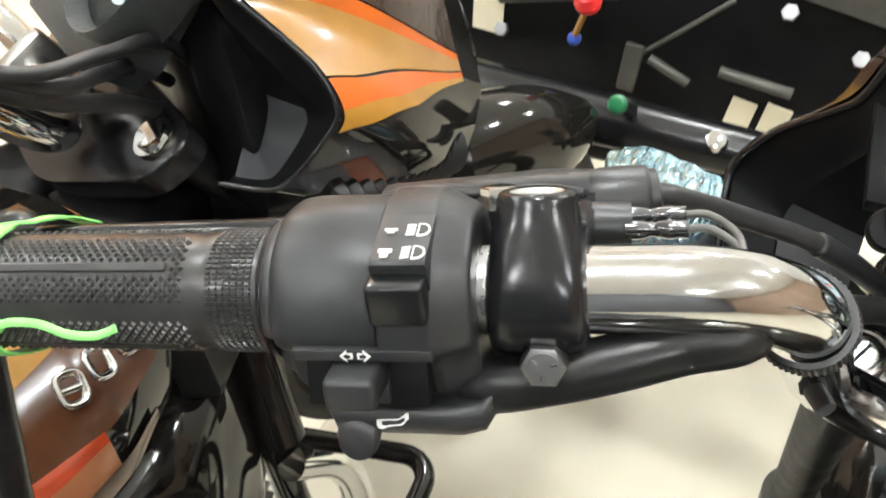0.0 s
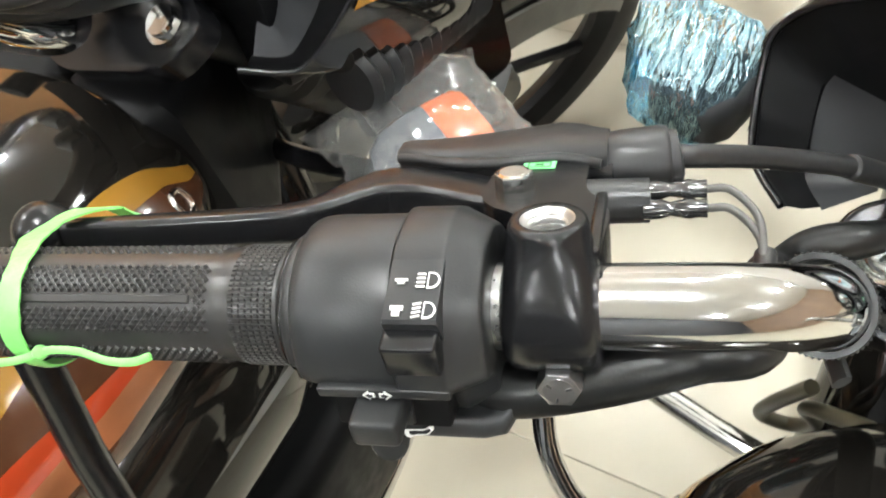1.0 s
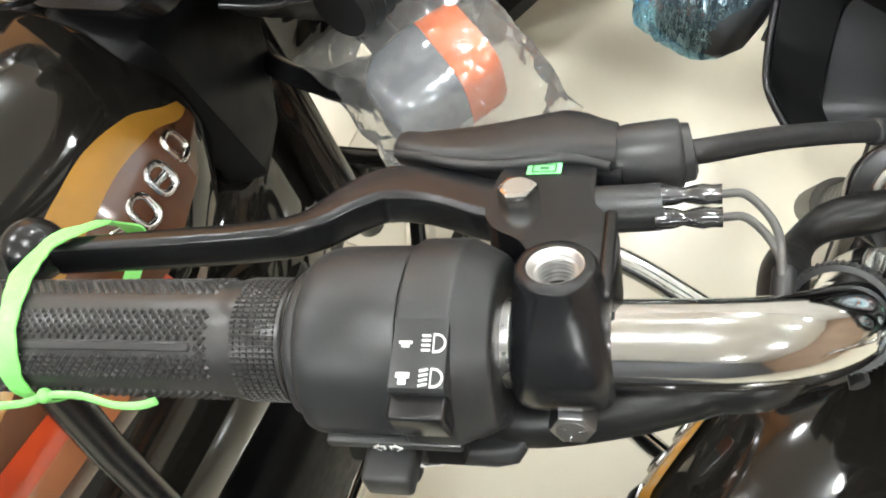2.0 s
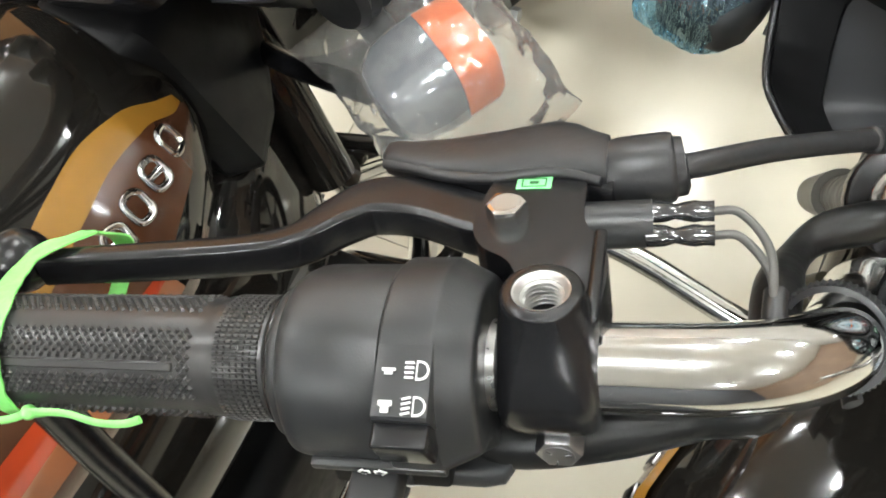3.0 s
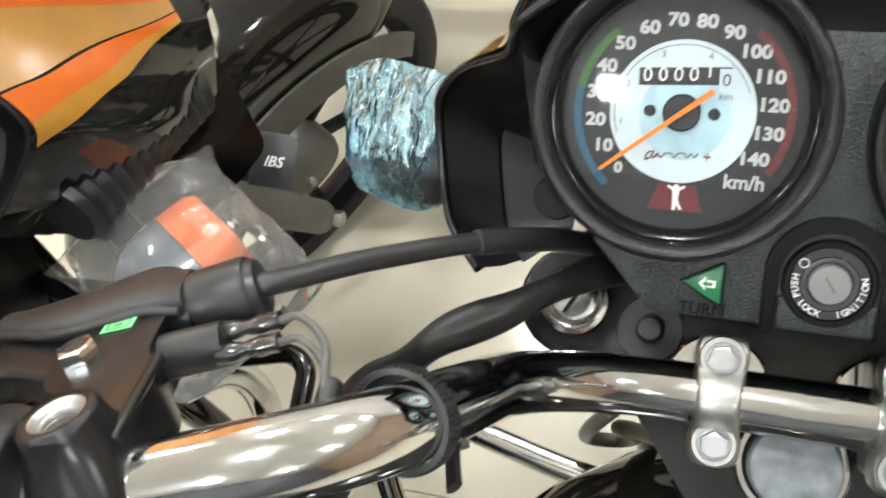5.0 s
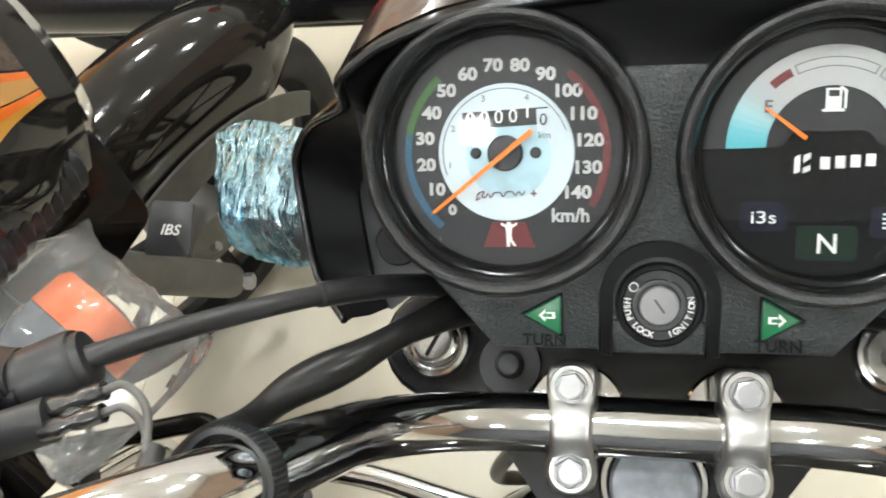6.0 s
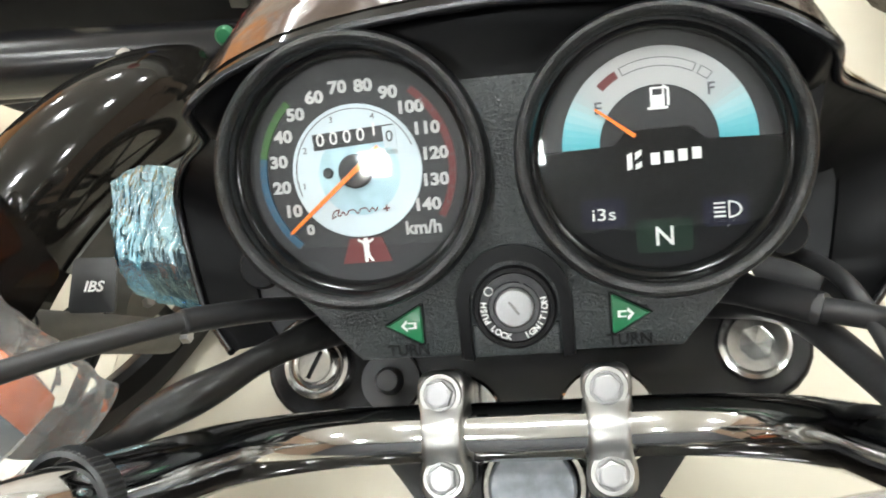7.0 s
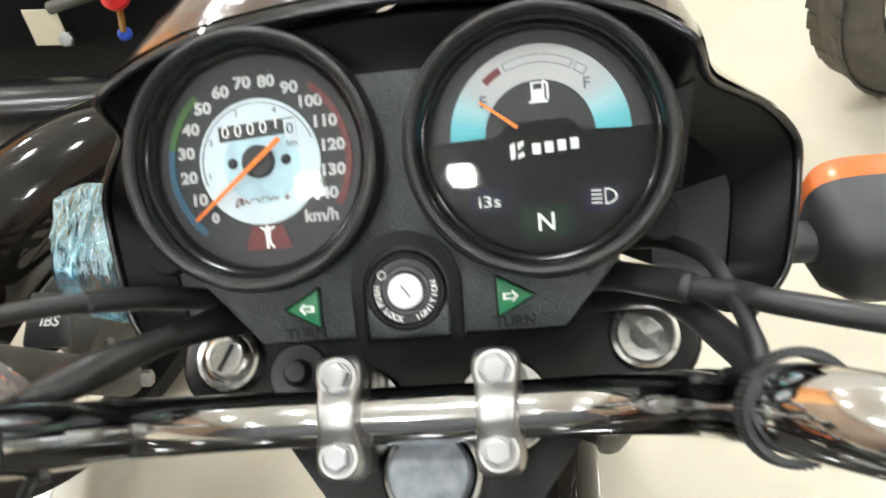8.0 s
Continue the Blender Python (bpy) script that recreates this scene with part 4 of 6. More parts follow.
def speedometer(con):
    m = DIAL_S
    bz = bezel(con, m)
    part("dial_face", lathe([(0, 0), (0.0412, 0), (0.0412, -0.001)], 96, m), DIAL_BLACK, bz, "black speedometer dial face")
    part("dial_centre", lathe([(0.0, 0.0006), (0.0238, 0.0006), (0.0240, 0.0002)], 96, m), DIAL_WHITE, bz, "white dial centre")
    part("dial_tint", lathe([(0.0, 0.0009), (0.0150, 0.0009)], 64, m @ pose(0.001, -0.001, 0)), DIAL_PALE_BLUE, bz, "pale blue dial tint")
    ang = lambda v: 228 - v * 1.857
    for v in range(0, 150, 10):
        a = radians(ang(v))
        part("numeral", letters(str(v), 0.0060 if v else 0.005, m @ pose(0.0290 * math.cos(a), 0.0013 + 0.0290 * math.sin(a), 0.0006) @ Matrix.Diagonal((1.12, 1.0, 1.0, 1.0)), bold=0.00024), PRINT_DIM, bz)
    for mat, v0, v1 in ((DIAL_BLUE, 0, 32), (DIAL_GREEN, 32, 52), (DIAL_RED, 95, 140)):
        part("speed_band", band(0.0336, 0.0362, ang(v1), ang(v0), 0.0003, 0.0008, m), mat, bz)
    bm = bmesh.new()
    for v in range(0, 145, 5):
        a = ang(v)
        bm = merged(bm, box(0.0016, 0.0003, 0.0004, m @ pose(0, 0, 0.0008, 0, 0, a) @ pose(0.0352, 0, 0)))
    part("tick_marks", bm, PRINT_GREY, bz)
    part("gear_ring", band(0.0222, 0.0225, 20, 200, 0.0006, 0.0010, m), PRINT_GREY, bz)
    for g, a in (("1", 192), ("2", 155), ("3", 112), ("4", 68)):
        part("gear_numeral", letters(g, 0.0032, m @ pose(0.0203 * math.cos(radians(a)), 0.0203 * math.sin(radians(a)), 0.0009)), PRINT_GREY, bz)
    part("odometer_window", box(0.0300, 0.0058, 0.0008, m @ pose(0.0, 0.0120, 0.0007, 0, 0, 3)), DIAL_BLACK, bz, "odometer window")
    part("odometer_drum", box(0.0046, 0.0078, 0.0012, m @ pose(0.0133, 0.0112, 0.0008, 0, 0, 3)), DIAL_WHITE, bz, "white tenths drum")
    for i, d in enumerate("00001"):
        part("odometer_digit", letters(d, 0.0066, m @ pose(-0.0122 + 0.0050 * i, 0.0118 + 0.00026 * i + (0.0012 if i == 4 else 0), 0.0012)), PRINT, bz)
    part("odometer_digit", letters("0", 0.0058, m @ pose(0.0133, 0.0112, 0.0016)), DIAL_BLACK, bz)
    part("unit_label", letters("km", 0.0036, m @ pose(0.0136, 0.0060, 0.0010)), PRINT_GREY, bz)
    part("unit_label", letters("km/h", 0.0066, m @ pose(0.0225, -0.0222, 0.0006), bold=0.00018), PRINT_DIM, bz)
    for x in (-0.0105, 0.0105):
        part("dial_screw", lathe([(0, 0.0022), (0.0014, 0.0020), (0.0020, 0.0009)], 20, m @ pose(x, 0.0, 0)), DIAL_BLACK, bz)
    stroke = [(-0.0092, -0.0158), (-0.0106, -0.0166), (-0.0098, -0.0142), (-0.0078, -0.0136), (-0.0086, -0.0152)] + [(-0.0076 + 0.0011 * k, -0.0158 + 0.0014 * (k % 2) + (0.0016 if k in (4, 8) else 0) + 0.00008 * k) for k in range(14)]
    part("model_script", merged(tube([m @ p for p in spline([Vector((x, y, 0.0011)) for x, y in stroke], 4)], 0.00022, 6), box(0.0024, 0.0005, 0.0003, m @ pose(0.0098, -0.0142, 0.0011)), box(0.0005, 0.0024, 0.0003, m @ pose(0.0098, -0.0142, 0.0011))), DIAL_RED, bz, "thin red script mark")
    part("warning_window", plate([(-0.0060, -0.0245)] + [(0.0060, -0.0245), (0.0092, -0.0335), (-0.0092, -0.0335)], 0.0002, 0.0007, m @ pose(0.0008, 0, 0)), DIAL_RED, bz, "red warning window")
    sign = [(-0.0030, 0.0037), (-0.0028, 0.0044), (-0.0010, 0.0036), (-0.0006, 0.0046), (0.0006, 0.0046), (0.0010, 0.0036), (0.0028, 0.0044), (0.0030, 0.0037), (0.0012, 0.0026), (0.0009, -0.0002), (0.0014, -0.0020), (0.0026, -0.0040), (0.0016, -0.0040), (0.0004, -0.0022), (0.0002, -0.0042), (-0.0008, -0.0042), (-0.0009, -0.0002), (-0.0012, 0.0026)]
    part("stand_symbol", plate(sign, 0.0006, 0.0010, m @ pose(0.0008, -0.0290, 0)), PRINT, bz)
    nm = m @ pose(0, 0, 0.0045, 0, 0, 219)
    part("needle", merged(plate([(-0.0125, -0.0010), (0.0325, -0.0006), (0.0330, 0), (0.0325, 0.0006), (-0.0125, 0.0010)], 0, 0.0008, nm, 0.0002)), NEEDLE, bz, "orange pointer needle")
    part("needle_hub", lathe([(0.0062, 0.0006), (0.0062, 0.0030), (0.0056, 0.0036), (0, 0.0036)], 40, m), DIAL_BLACK, bz)
    g = part("gauge_glass", lathe([(0.0, 0.0092), (0.0140, 0.00905), (0.0280, 0.0086), (0.0410, 0.0076)], 96, m), GLASS, bz, "clear domed gauge glass")
    g.visible_shadow = False
    return bz


def fuel_gauge(con):
    m = DIAL_F
    bz = bezel(con, m)
    part("dial_face", lathe([(0, 0), (0.0412, 0), (0.0412, -0.001)], 96, m), DIAL_BLACK, bz, "black fuel gauge dial face")
    # white arc that turns cyan at both ends
    shades = ((0, (0.06, 0.38, 0.44)), (12, (0.15, 0.47, 0.53)), (24, (0.34, 0.56, 0.59)), (36, (0.40, 0.44, 0.45)), (54, (0.43, 0.43, 0.425)), (91, (0.43, 0.43, 0.425)))
    steps = 20
    for i in range(2 * steps):
        a0, a1 = 180 * i / (2 * steps), 180 * (i + 1) / (2 * steps)
        d = min((a0 + a1) / 2, 180 - (a0 + a1) / 2)
        for (d0, c0), (d1, c1) in zip(shades, shades[1:]):
            if d0 <= d < d1:
                c = tuple(p + (q - p) * (d - d0) / (d1 - d0) for p, q in zip(c0, c1))
        name = "level print %d" % round(d)
        mat = bpy.data.materials.get(name) or material(name, c, 0.5)
        ring = lambda a: [m @ Vector((r * math.cos(radians(a)), 0.0024 + r * math.sin(radians(a)), z)) for r, z in ((0.0200, 0.0002), (0.0200, 0.0009), (0.0328, 0.0009), (0.0328, 0.0002))]
        part("level_band", loft([ring(a0), ring((a0 + a1) / 2), ring(a1)]), mat, bz)
    part("lower_mask", plate([(-0.0405, 0.0022), (-0.0150, 0.0026), (-0.0118, 0.0068), (-0.0100, 0.0078), (0.0100, 0.0078), (0.0118, 0.0068), (0.0150, 0.0026), (0.0405, 0.0022)] + arc(0.0405, -4, -176, 40), 0.0004, 0.0016, m, 0.0004), PLASTIC_AND_SHADE, bz, "black lower mask")
    part("low_mark", band(0.0262, 0.0290, 118, 133, 0.0006, 0.0012, m @ pose(0, 0.0024, 0), 8), DIAL_RED, bz)
    for a0, a1 in ((62, 115), (50, 59)):
        part("level_outline", band(0.0260, 0.0291, a0, a1, 0.0006, 0.0011, m @ pose(0, 0.0024, 0), 16), PRINT_GREY, bz)
        part("level_outline", band(0.0263, 0.0288, a0 + 0.7, a1 - 0.7, 0.0007, 0.0013, m @ pose(0, 0.0024, 0), 16), DIAL_GREY, bz)
    part("gauge_letter", letters("F", 0.0058, m @ pose(0.0178, 0.0192, 0.0012), bold=0.0001), PRINT_GREY, bz)
    part("gauge_letter", letters("E", 0.0058, m @ pose(-0.0198, 0.0158, 0.0012), bold=0.0001), PRINT_GREY, bz)
    pm = m @ pose(0.0012, 0.0022, 0)
    part("pump_symbol", merged(box(0.0048, 0.0066, 0.0004, pm @ pose(-0.0010, 0.0160, 0.0008)), box(0.0068, 0.0009, 0.0004, pm @ pose(-0.0010, 0.0122, 0.0008)), box(0.0008, 0.0060, 0.0004, pm @ pose(0.0026, 0.0158, 0.0008)), box(0.0022, 0.0008, 0.0004, pm @ pose(0.0018, 0.0190, 0.0008, 0, 0, -40))), PRINT, bz)
    part("pump_symbol", box(0.0032, 0.0020, 0.0004, pm @ pose(-0.0010, 0.0176, 0.0010)), DIAL_BLACK, bz)
    nm = m @ pose(-0.0080, 0.0056, 0.0030, 0, 0, 142)
    part("needle", plate([(0.0, -0.0007), (0.0165, -0.0004), (0.0165, 0.0004), (0.0, 0.0007)], 0, 0.0006, nm), NEEDLE, bz, "orange fuel needle")
    # maker's mark as plain bars
    part("maker_mark", merged(*[box(0.0030, 0.0040, 0.0003, m @ pose(-0.0017 + 0.0046 * i, -0.0026 + 0.0003 * i, 0.0018), 0.0001) for i in range(4)]), PRINT, bz, "plain white maker's mark")
    part("maker_sign", merged(plate([(-0.0130, -0.0030), (-0.0112, -0.0022), (-0.0112, 0.0034), (-0.0130, 0.0024)], 0.0016, 0.0019, m @ pose(0.0018, -0.0031, 0)), plate([(-0.0102, 0.0005), (-0.0080, 0.0022), (-0.0080, 0.0040), (-0.0102, 0.0030)], 0.0016, 0.0019, m @ pose(0.0018, -0.0031, 0)), plate([(-0.0102, -0.0028), (-0.0080, -0.0018), (-0.0080, 0.0000), (-0.0102, -0.0010)], 0.0016, 0.0019, m @ pose(0.0018, -0.0031, 0))), PRINT, bz)
    for x, y, w, h, mat in ((-0.0202, -0.0202, 0.015, 0.010, TINT_BLUE), (0.0205, -0.0222, 0.015, 0.010, TINT_BLUE), (0.0, -0.0292, 0.019, 0.0115, TINT_GREEN)):
        part("lamp_window", plate(rounded([(x - w / 2, y - h / 2), (x + w / 2, y - h / 2), (x + w / 2, y + h / 2), (x - w / 2, y + h / 2)], 0.002), 0.0012, 0.0018, m), mat, bz)
    part("lamp_letters", letters("i3s", 0.0066, m @ pose(-0.0202, -0.0207, 0.0020) @ Matrix.Diagonal((1.2, 0.9, 1.0, 1.0))), PRINT, bz)
    part("neutral_letter", letters("N", 0.0092, m @ pose(0.0, -0.0296, 0.0020), bold=0.0001), PRINT, bz)
    lamp = m @ pose(-0.0030, -0.0037, 0)
    part("beam_lamp", plate([(0.0245, -0.0210)] + [(0.0245 + x * 1.5, -0.0180 + y) for x, y in arc(0.0030, -90, 90, 12)], 0.0017, 0.0020, lamp), PRINT, bz)
    part("beam_lamp", plate([(0.0250, -0.0202)] + [(0.0250 + x * 1.4, -0.0180 + y) for x, y in arc(0.0023, -90, 90, 12)], 0.0018, 0.0022, lamp), TINT_BLUE, bz)
    part("beam_lamp", merged(*[box(0.0038, 0.0006, 0.0003, lamp @ pose(0.0216, -0.0157 - 0.0015 * i, 0.0019)) for i in range(4)]), PRINT, bz)
    part("fine_print", merged(*[box(0.0010, 0.0004, 0.0002, m @ pose(0.0345 * math.cos(radians(a)), 0.0345 * math.sin(radians(a)), 0.0018, 0, 0, a + 90)) for a in (-52, -48, -44, -40, -34, -30)]), PRINT_GREY, bz)
    g = part("gauge_glass", lathe([(0.0, 0.0092), (0.0140, 0.00905), (0.0280, 0.0086), (0.0410, 0.0076)], 96, m), GLASS, bz, "clear domed gauge glass")
    g.visible_shadow = False
    return bz


def console(bike):
    m = CONSOLE
    half = [(-0.0085, 0.0310)] + arc(0.0450, 43, -118, 28, -0.0535, 0.0) + [(-0.0790, -0.0430), (-0.0575, -0.0670)]
    out = half + [(-x, y) for x, y in half[::-1]]
    con = part("instrument_console", plate(out, -0.030, 0.0030, m, 0.0012, 2), GRAINED, bike, "grained black instrument console")
    # arch round the ignition lock
    arch = [(-0.0205, -0.0680), (-0.0205, -0.0480)] + arc(0.0205, 180, 0, 24, 0, -0.0480) + [(0.0205, -0.0480), (0.0205, -0.0680)]
    inner = [(0.0160, -0.0690)] + [(0.0160, -0.050)] + arc(0.0160, 0, 180, 24, 0, -0.0490) + [(-0.0160, -0.050), (-0.0160, -0.0690)]
    part("lock_arch", plate(arch + inner, -0.002, 0.0052, m, 0.0012), PLASTIC_AND_SHADE, con, "smooth black arch round the lock")
    part("lock_panel", plate([(-0.0155, -0.0676), (0.0155, -0.0676), (0.0155, -0.0560), (-0.0155, -0.0560)], 0.000, 0.0042, m, 0.0008), GRAINED, con)
    lm = m @ pose(0.0, -0.0500, 0.0032)
    lock = part("ignition_lock", lathe([(0.0150, -0.002), (0.0150, 0.0010), (0.0142, 0.0022), (0.0128, 0.0022), (0.0124, 0.0008)], 64, lm), PLASTIC_AND_SHADE, con, "ignition lock with printed ring")
    part("lock_ring", lathe([(0.0126, 0.0006), (0.0122, 0.0014), (0.0094, 0.0014), (0.0092, 0.0006)], 64, lm), DIAL_BLACK, lock, "black printed ring")
    part("inner_ring", lathe([(0.0092, 0.0006), (0.0090, 0.0016), (0.0086, 0.0018), (0.0074, 0.0016), (0.0068, 0.0004)], 64, lm), PLASTIC_GREY, lock, "dark grey ring")
    part("lock_core", lathe([(0.0070, 0.0), (0.0070, 0.0026), (0.0064, 0.0032), (0.0, 0.0033)], 48, lm), STEEL, lock, "bright key barrel")
    part("key_slot", box(0.0008, 0.0058, 0.0008, lm @ pose(0, 0, 0.00295, 0, 0, 35)), ALLOY, lock)
    for word, mid_deg, step, turn in (("PUSH", 189, -11.0, -90), ("LOCK", 239, 11.0, 90), ("IGNITION", 331, 11.6, 90)):
        n = len(word)
        for i, ch in enumerate(word):
            a = mid_deg + (i - (n - 1) / 2) * step
            part("lock_letter", letters(ch, 0.0031, lm @ pose(0.0108 * math.cos(radians(a)), 0.0108 * math.sin(radians(a)), 0.0017, 0, 0, a + turn), bold=0.00004), PRINT, lock)
    part("lock_symbol", band(0.0013, 0.0017, 0, 350, 0, 0.0003, lm @ pose(-0.0087, 0.0063, 0.0016), 20), PRINT, lock)
    part("lock_symbol", box(0.0020, 0.0034, 0.0003, lm @ pose(0.0035, 0.0093, 0.0016, 0, 0, -20)), DIAL_BLACK, lock)
    # turn lamps
    for sgn in (-1, 1):
        if sgn < 0:
            tri = [(-0.0075, 0.0), (0.0050, 0.0070), (0.0058, 0.0066), (0.0058, -0.0066), (0.0050, -0.0070)]
        else:
            tri = [(0.0075, 0.0), (-0.0050, 0.0070), (-0.0058, 0.0066), (-0.0058, -0.0066), (-0.0050, -0.0070)]
        tm = m @ pose(0.0395 * sgn, -0.0545, 0.003)
        part("turn_surround", plate([(x * 1.14, y * 1.14) for x, y in tri], -0.001, 0.0008, tm, 0.0004), PLASTIC_AND_SHADE, con)
        part("turn_lamp", plate(tri, 0.0, 0.0016, tm, 0.0006), LAMP_GREEN, con, "green turn signal window")
        ar = [(-0.0032, 0), (-0.0008, 0.0024), (-0.0008, 0.0012), (0.0026, 0.0012), (0.0026, -0.0012), (-0.0008, -0.0012), (-0.0008, -0.0024)]
        sg = 1 if sgn < 0 else -1
        o = [((x + 0.0012) * sg, y) for x, y in ar]
        part("turn_arrow", plate(o, 0.0015, 0.0018, tm), PRINT, con)
        part("turn_arrow", plate([((x + 0.0002) * 0.6 * sg + 0.0011 * sg, y * 0.5) for x, y in ar], 0.0016, 0.0020, tm), LAMP_GREEN, con)
        part("turn_word", letters("TURN", 0.0058, m @ pose(0.0395 * sgn, -0.0640, 0.0031), 0.0005, bold=0.00016), PLASTIC_AND_SHADE, con)
    # black roof piece between the dials
    part("hood_notch", plate([(0.112, 0.024), (0.097, 0.041), (0.072, 0.049), (0.045, 0.053), (0.0, 0.056), (-0.045, 0.053), (-0.072, 0.049), (-0.097, 0.041), (-0.112, 0.024), (-0.104, -0.020), (0.104, -0.020)], -0.034, -0.010, m, 0.001), PLASTIC_AND_SHADE, con)
    part("mounting_ear", lathe([(0.0085, -0.012), (0.0085, -0.002), (0.0075, 0.0), (0, 0.0)], 24, m @ pose(-0.0930, -0.0300, 0.002)), PLASTIC_AND_SHADE, con)
    part("mounting_ear", lathe([(0.0085, -0.012), (0.0085, -0.002), (0.0075, 0.0), (0, 0.0)], 24, m @ pose(0.0930, -0.0300, 0.002)), PLASTIC_AND_SHADE, con)
    speedometer(con)
    fuel_gauge(con)
    return con


# ---------------------------------------------------------------- headlamp cowl
RIM = [(0.0, 0.0965, 1.0635), (0.045, 0.0942, 1.0617), (0.072, 0.0908, 1.0590), (0.095, 0.0840, 1.0540), (0.1095, 0.0765, 1.0465), (0.119, 0.0930, 1.0160), (0.150, 0.1200, 0.9760), (0.167, 0.1230, 0.9470), (0.159, 0.0850, 0.9120), (0.138, 0.0560, 0.9160)]
NOSE = [(0.0, 0.275, 0.960), (0.022, 0.276, 0.957), (0.045, 0.276, 0.948), (0.066, 0.275, 0.930), (0.082, 0.272, 0.905), (0.108, 0.262, 0.885), (0.114, 0.250, 0.860), (0.112, 0.240, 0.835), (0.104, 0.225, 0.815), (0.070, 0.240, 0.772)]


def cowl_point(a, b, out=0.0):
    """A point of the cowl's skin: a runs round from lower left (-1) to lower right (1), b from the rim to the nose."""
    k = min(abs(a), 0.99999) * (len(RIM) - 1)
    i = int(k)
    t = k - i
    w0, w1, w2, w3 = (Vector(RIM[min(max(i + d, 0), len(RIM) - 1)]) for d in (-1, 0, 1, 2))
    if i == 0:
        w0 = Vector((-RIM[1][0], RIM[1][1], RIM[1][2]))
    e0, e1 = (w2 - w0) * 0.36, (w3 - w1) * 0.36
    r = w1 * (2 * t ** 3 - 3 * t * t + 1) + e0 * (t ** 3 - 2 * t * t + t) + w2 * (3 * t * t - 2 * t ** 3) + e1 * (t ** 3 - t * t)
    n = Vector(NOSE[i]).lerp(Vector(NOSE[i + 1]), t)
    p = r.lerp(n, b)
    bulge = math.sin(math.pi * b) * (0.016 + 0.036 * max(0.0, 1 - abs(a) / 0.55))
    c = Vector((0, p.y, 0.90))
    d = (p - c)
    d.y = 0
    p = p + d.normalized() * (bulge + out)
    return Vector((p.x if a >= 0 else -p.x, p.y, p.z))


def cowl_patch(name, a_low, a_high, b0, b1, mat, bike, xf, out=0.0012, label="", n=16):
    """A decal laid on the cowl between two edges that may run at a slant."""
    rings = []
    for i in range(n + 1):
        b = b0 + (b1 - b0) * i / n
        t = i / n
        lo, hi = a_low[0] + (a_low[1] - a_low[0]) * t, a_high[0] + (a_high[1] - a_high[0]) * t
        rings.append([xf @ cowl_point(lo + (hi - lo) * k / 6, b, out) for k in range(7)])
    return part(name, loft(rings, closed=False), mat, bike, label)


def cowl(bike, xf=Matrix(), stripe=ORANGE):
    na, nb = 120, 14
    outer = [[xf @ cowl_point(-1 + 2 * i / na, j / nb) for i in range(na + 1)] for j in range(nb + 1)]
    inner = [[xf @ cowl_point(-1 + 2 * i / na, j / nb, -0.004) for i in range(na + 1)] for j in range(nb + 1)]
    shell = part("headlamp_cowl", loft(outer, closed=False), PAINT, bike, "gloss black headlamp cowl with orange decals")
    part("cowl_lining", loft(inner, closed=False), PLASTIC_AND_SHADE, shell, "matt black cowl lining")
    rim = [xf @ cowl_point(-1 + 2 * i / na, 0, -0.002) for i in range(na + 1)]
    part("cowl_rim", tube(rim, 0.0019, 10), ENAMEL, shell, "rolled cowl edge")
    for sgn in (-1, 1):
        turns = [0.24 + 0.76 * k / 40 for k in range(41)]
        edge = [cowl_point(sgn * a, 0.01, -0.003) for a in turns]
        near = [Vector((sgn * min(0.099, abs(p.x)), p.y * 0.3 + 0.068, p.z * 0.75 + 0.222)) for p in edge]
        lip = [p.lerp(q, 0.42) + Vector((0, 0, -0.006)) for p, q in zip(edge, near)]
        step = [p + (q - p).normalized() * 0.001 + Vector((0, 0, -0.003)) for p, q in zip(lip, near)]
        part("lining_lip", loft([[xf @ p for p in row] for row in (edge, [p.lerp(q, 0.5) + Vector((0, 0, -0.002)) for p, q in zip(edge, lip)], lip, step)], closed=False), PLASTIC_AND_SHADE, shell, "matt black inner lip")
        part("upper_lining", loft([[xf @ p for p in row[:27]] for row in (step, near)], closed=False), PLASTIC_AND_SHADE, shell, "matt black inner panel")
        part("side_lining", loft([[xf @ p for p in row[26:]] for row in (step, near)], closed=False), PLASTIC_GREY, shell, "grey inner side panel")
        cowl_patch("decal", (0.0, 0.0), (sgn * 0.465, sgn * 0.48), 0.02, 0.88, MAROON, shell, xf, 0.0008)
        cowl_patch("decal", (sgn * 0.47, sgn * 0.485), (sgn * 0.53, sgn * 0.50), 0.02, 0.88, stripe, shell, xf)
        cowl_patch("decal", (sgn * 0.53, sgn * 0.50), (sgn * 0.690, sgn * 0.525), 0.02, 0.88, GOLD_PALE, shell, xf)
        cowl_patch("decal", (sgn * 0.695, sgn * 0.528), (sgn * 0.755, sgn * 0.54), 0.02, 0.88, stripe, shell, xf)
        cowl_patch("decal", (sgn * 0.755, sgn * 0.54), (sgn * 0.80, sgn * 0.55), 0.02, 0.88, GOLD, shell, xf)
    lamp = part("headlamp", lathe([(0.085, -0.03), (0.088, 0.0), (0.080, 0.010), (0.04, 0.018), (0, 0.020)], 40, xf @ basis((0, 0.268, 0.865), (1, 0, 0), (0, 0.1, 1)) @ pose(0, 0, 0, 0, 180, 0)), CHROME, shell, "round headlamp")
    return shell


# ---------------------------------------------------------------- tank, wheel, guard
def tank_ring(y, hw, top, bottom, n=40):
    pts = []
    for i in range(n):
        t = 2 * math.pi * i / n
        cx, cz = math.cos(t), math.sin(t)
        pts.append(Vector((hw * math.copysign(abs(cx) ** 0.75, cx), y, (top + bottom) / 2 + (top - bottom) / 2 * math.copysign(abs(cz) ** 0.8, cz))))
    return pts


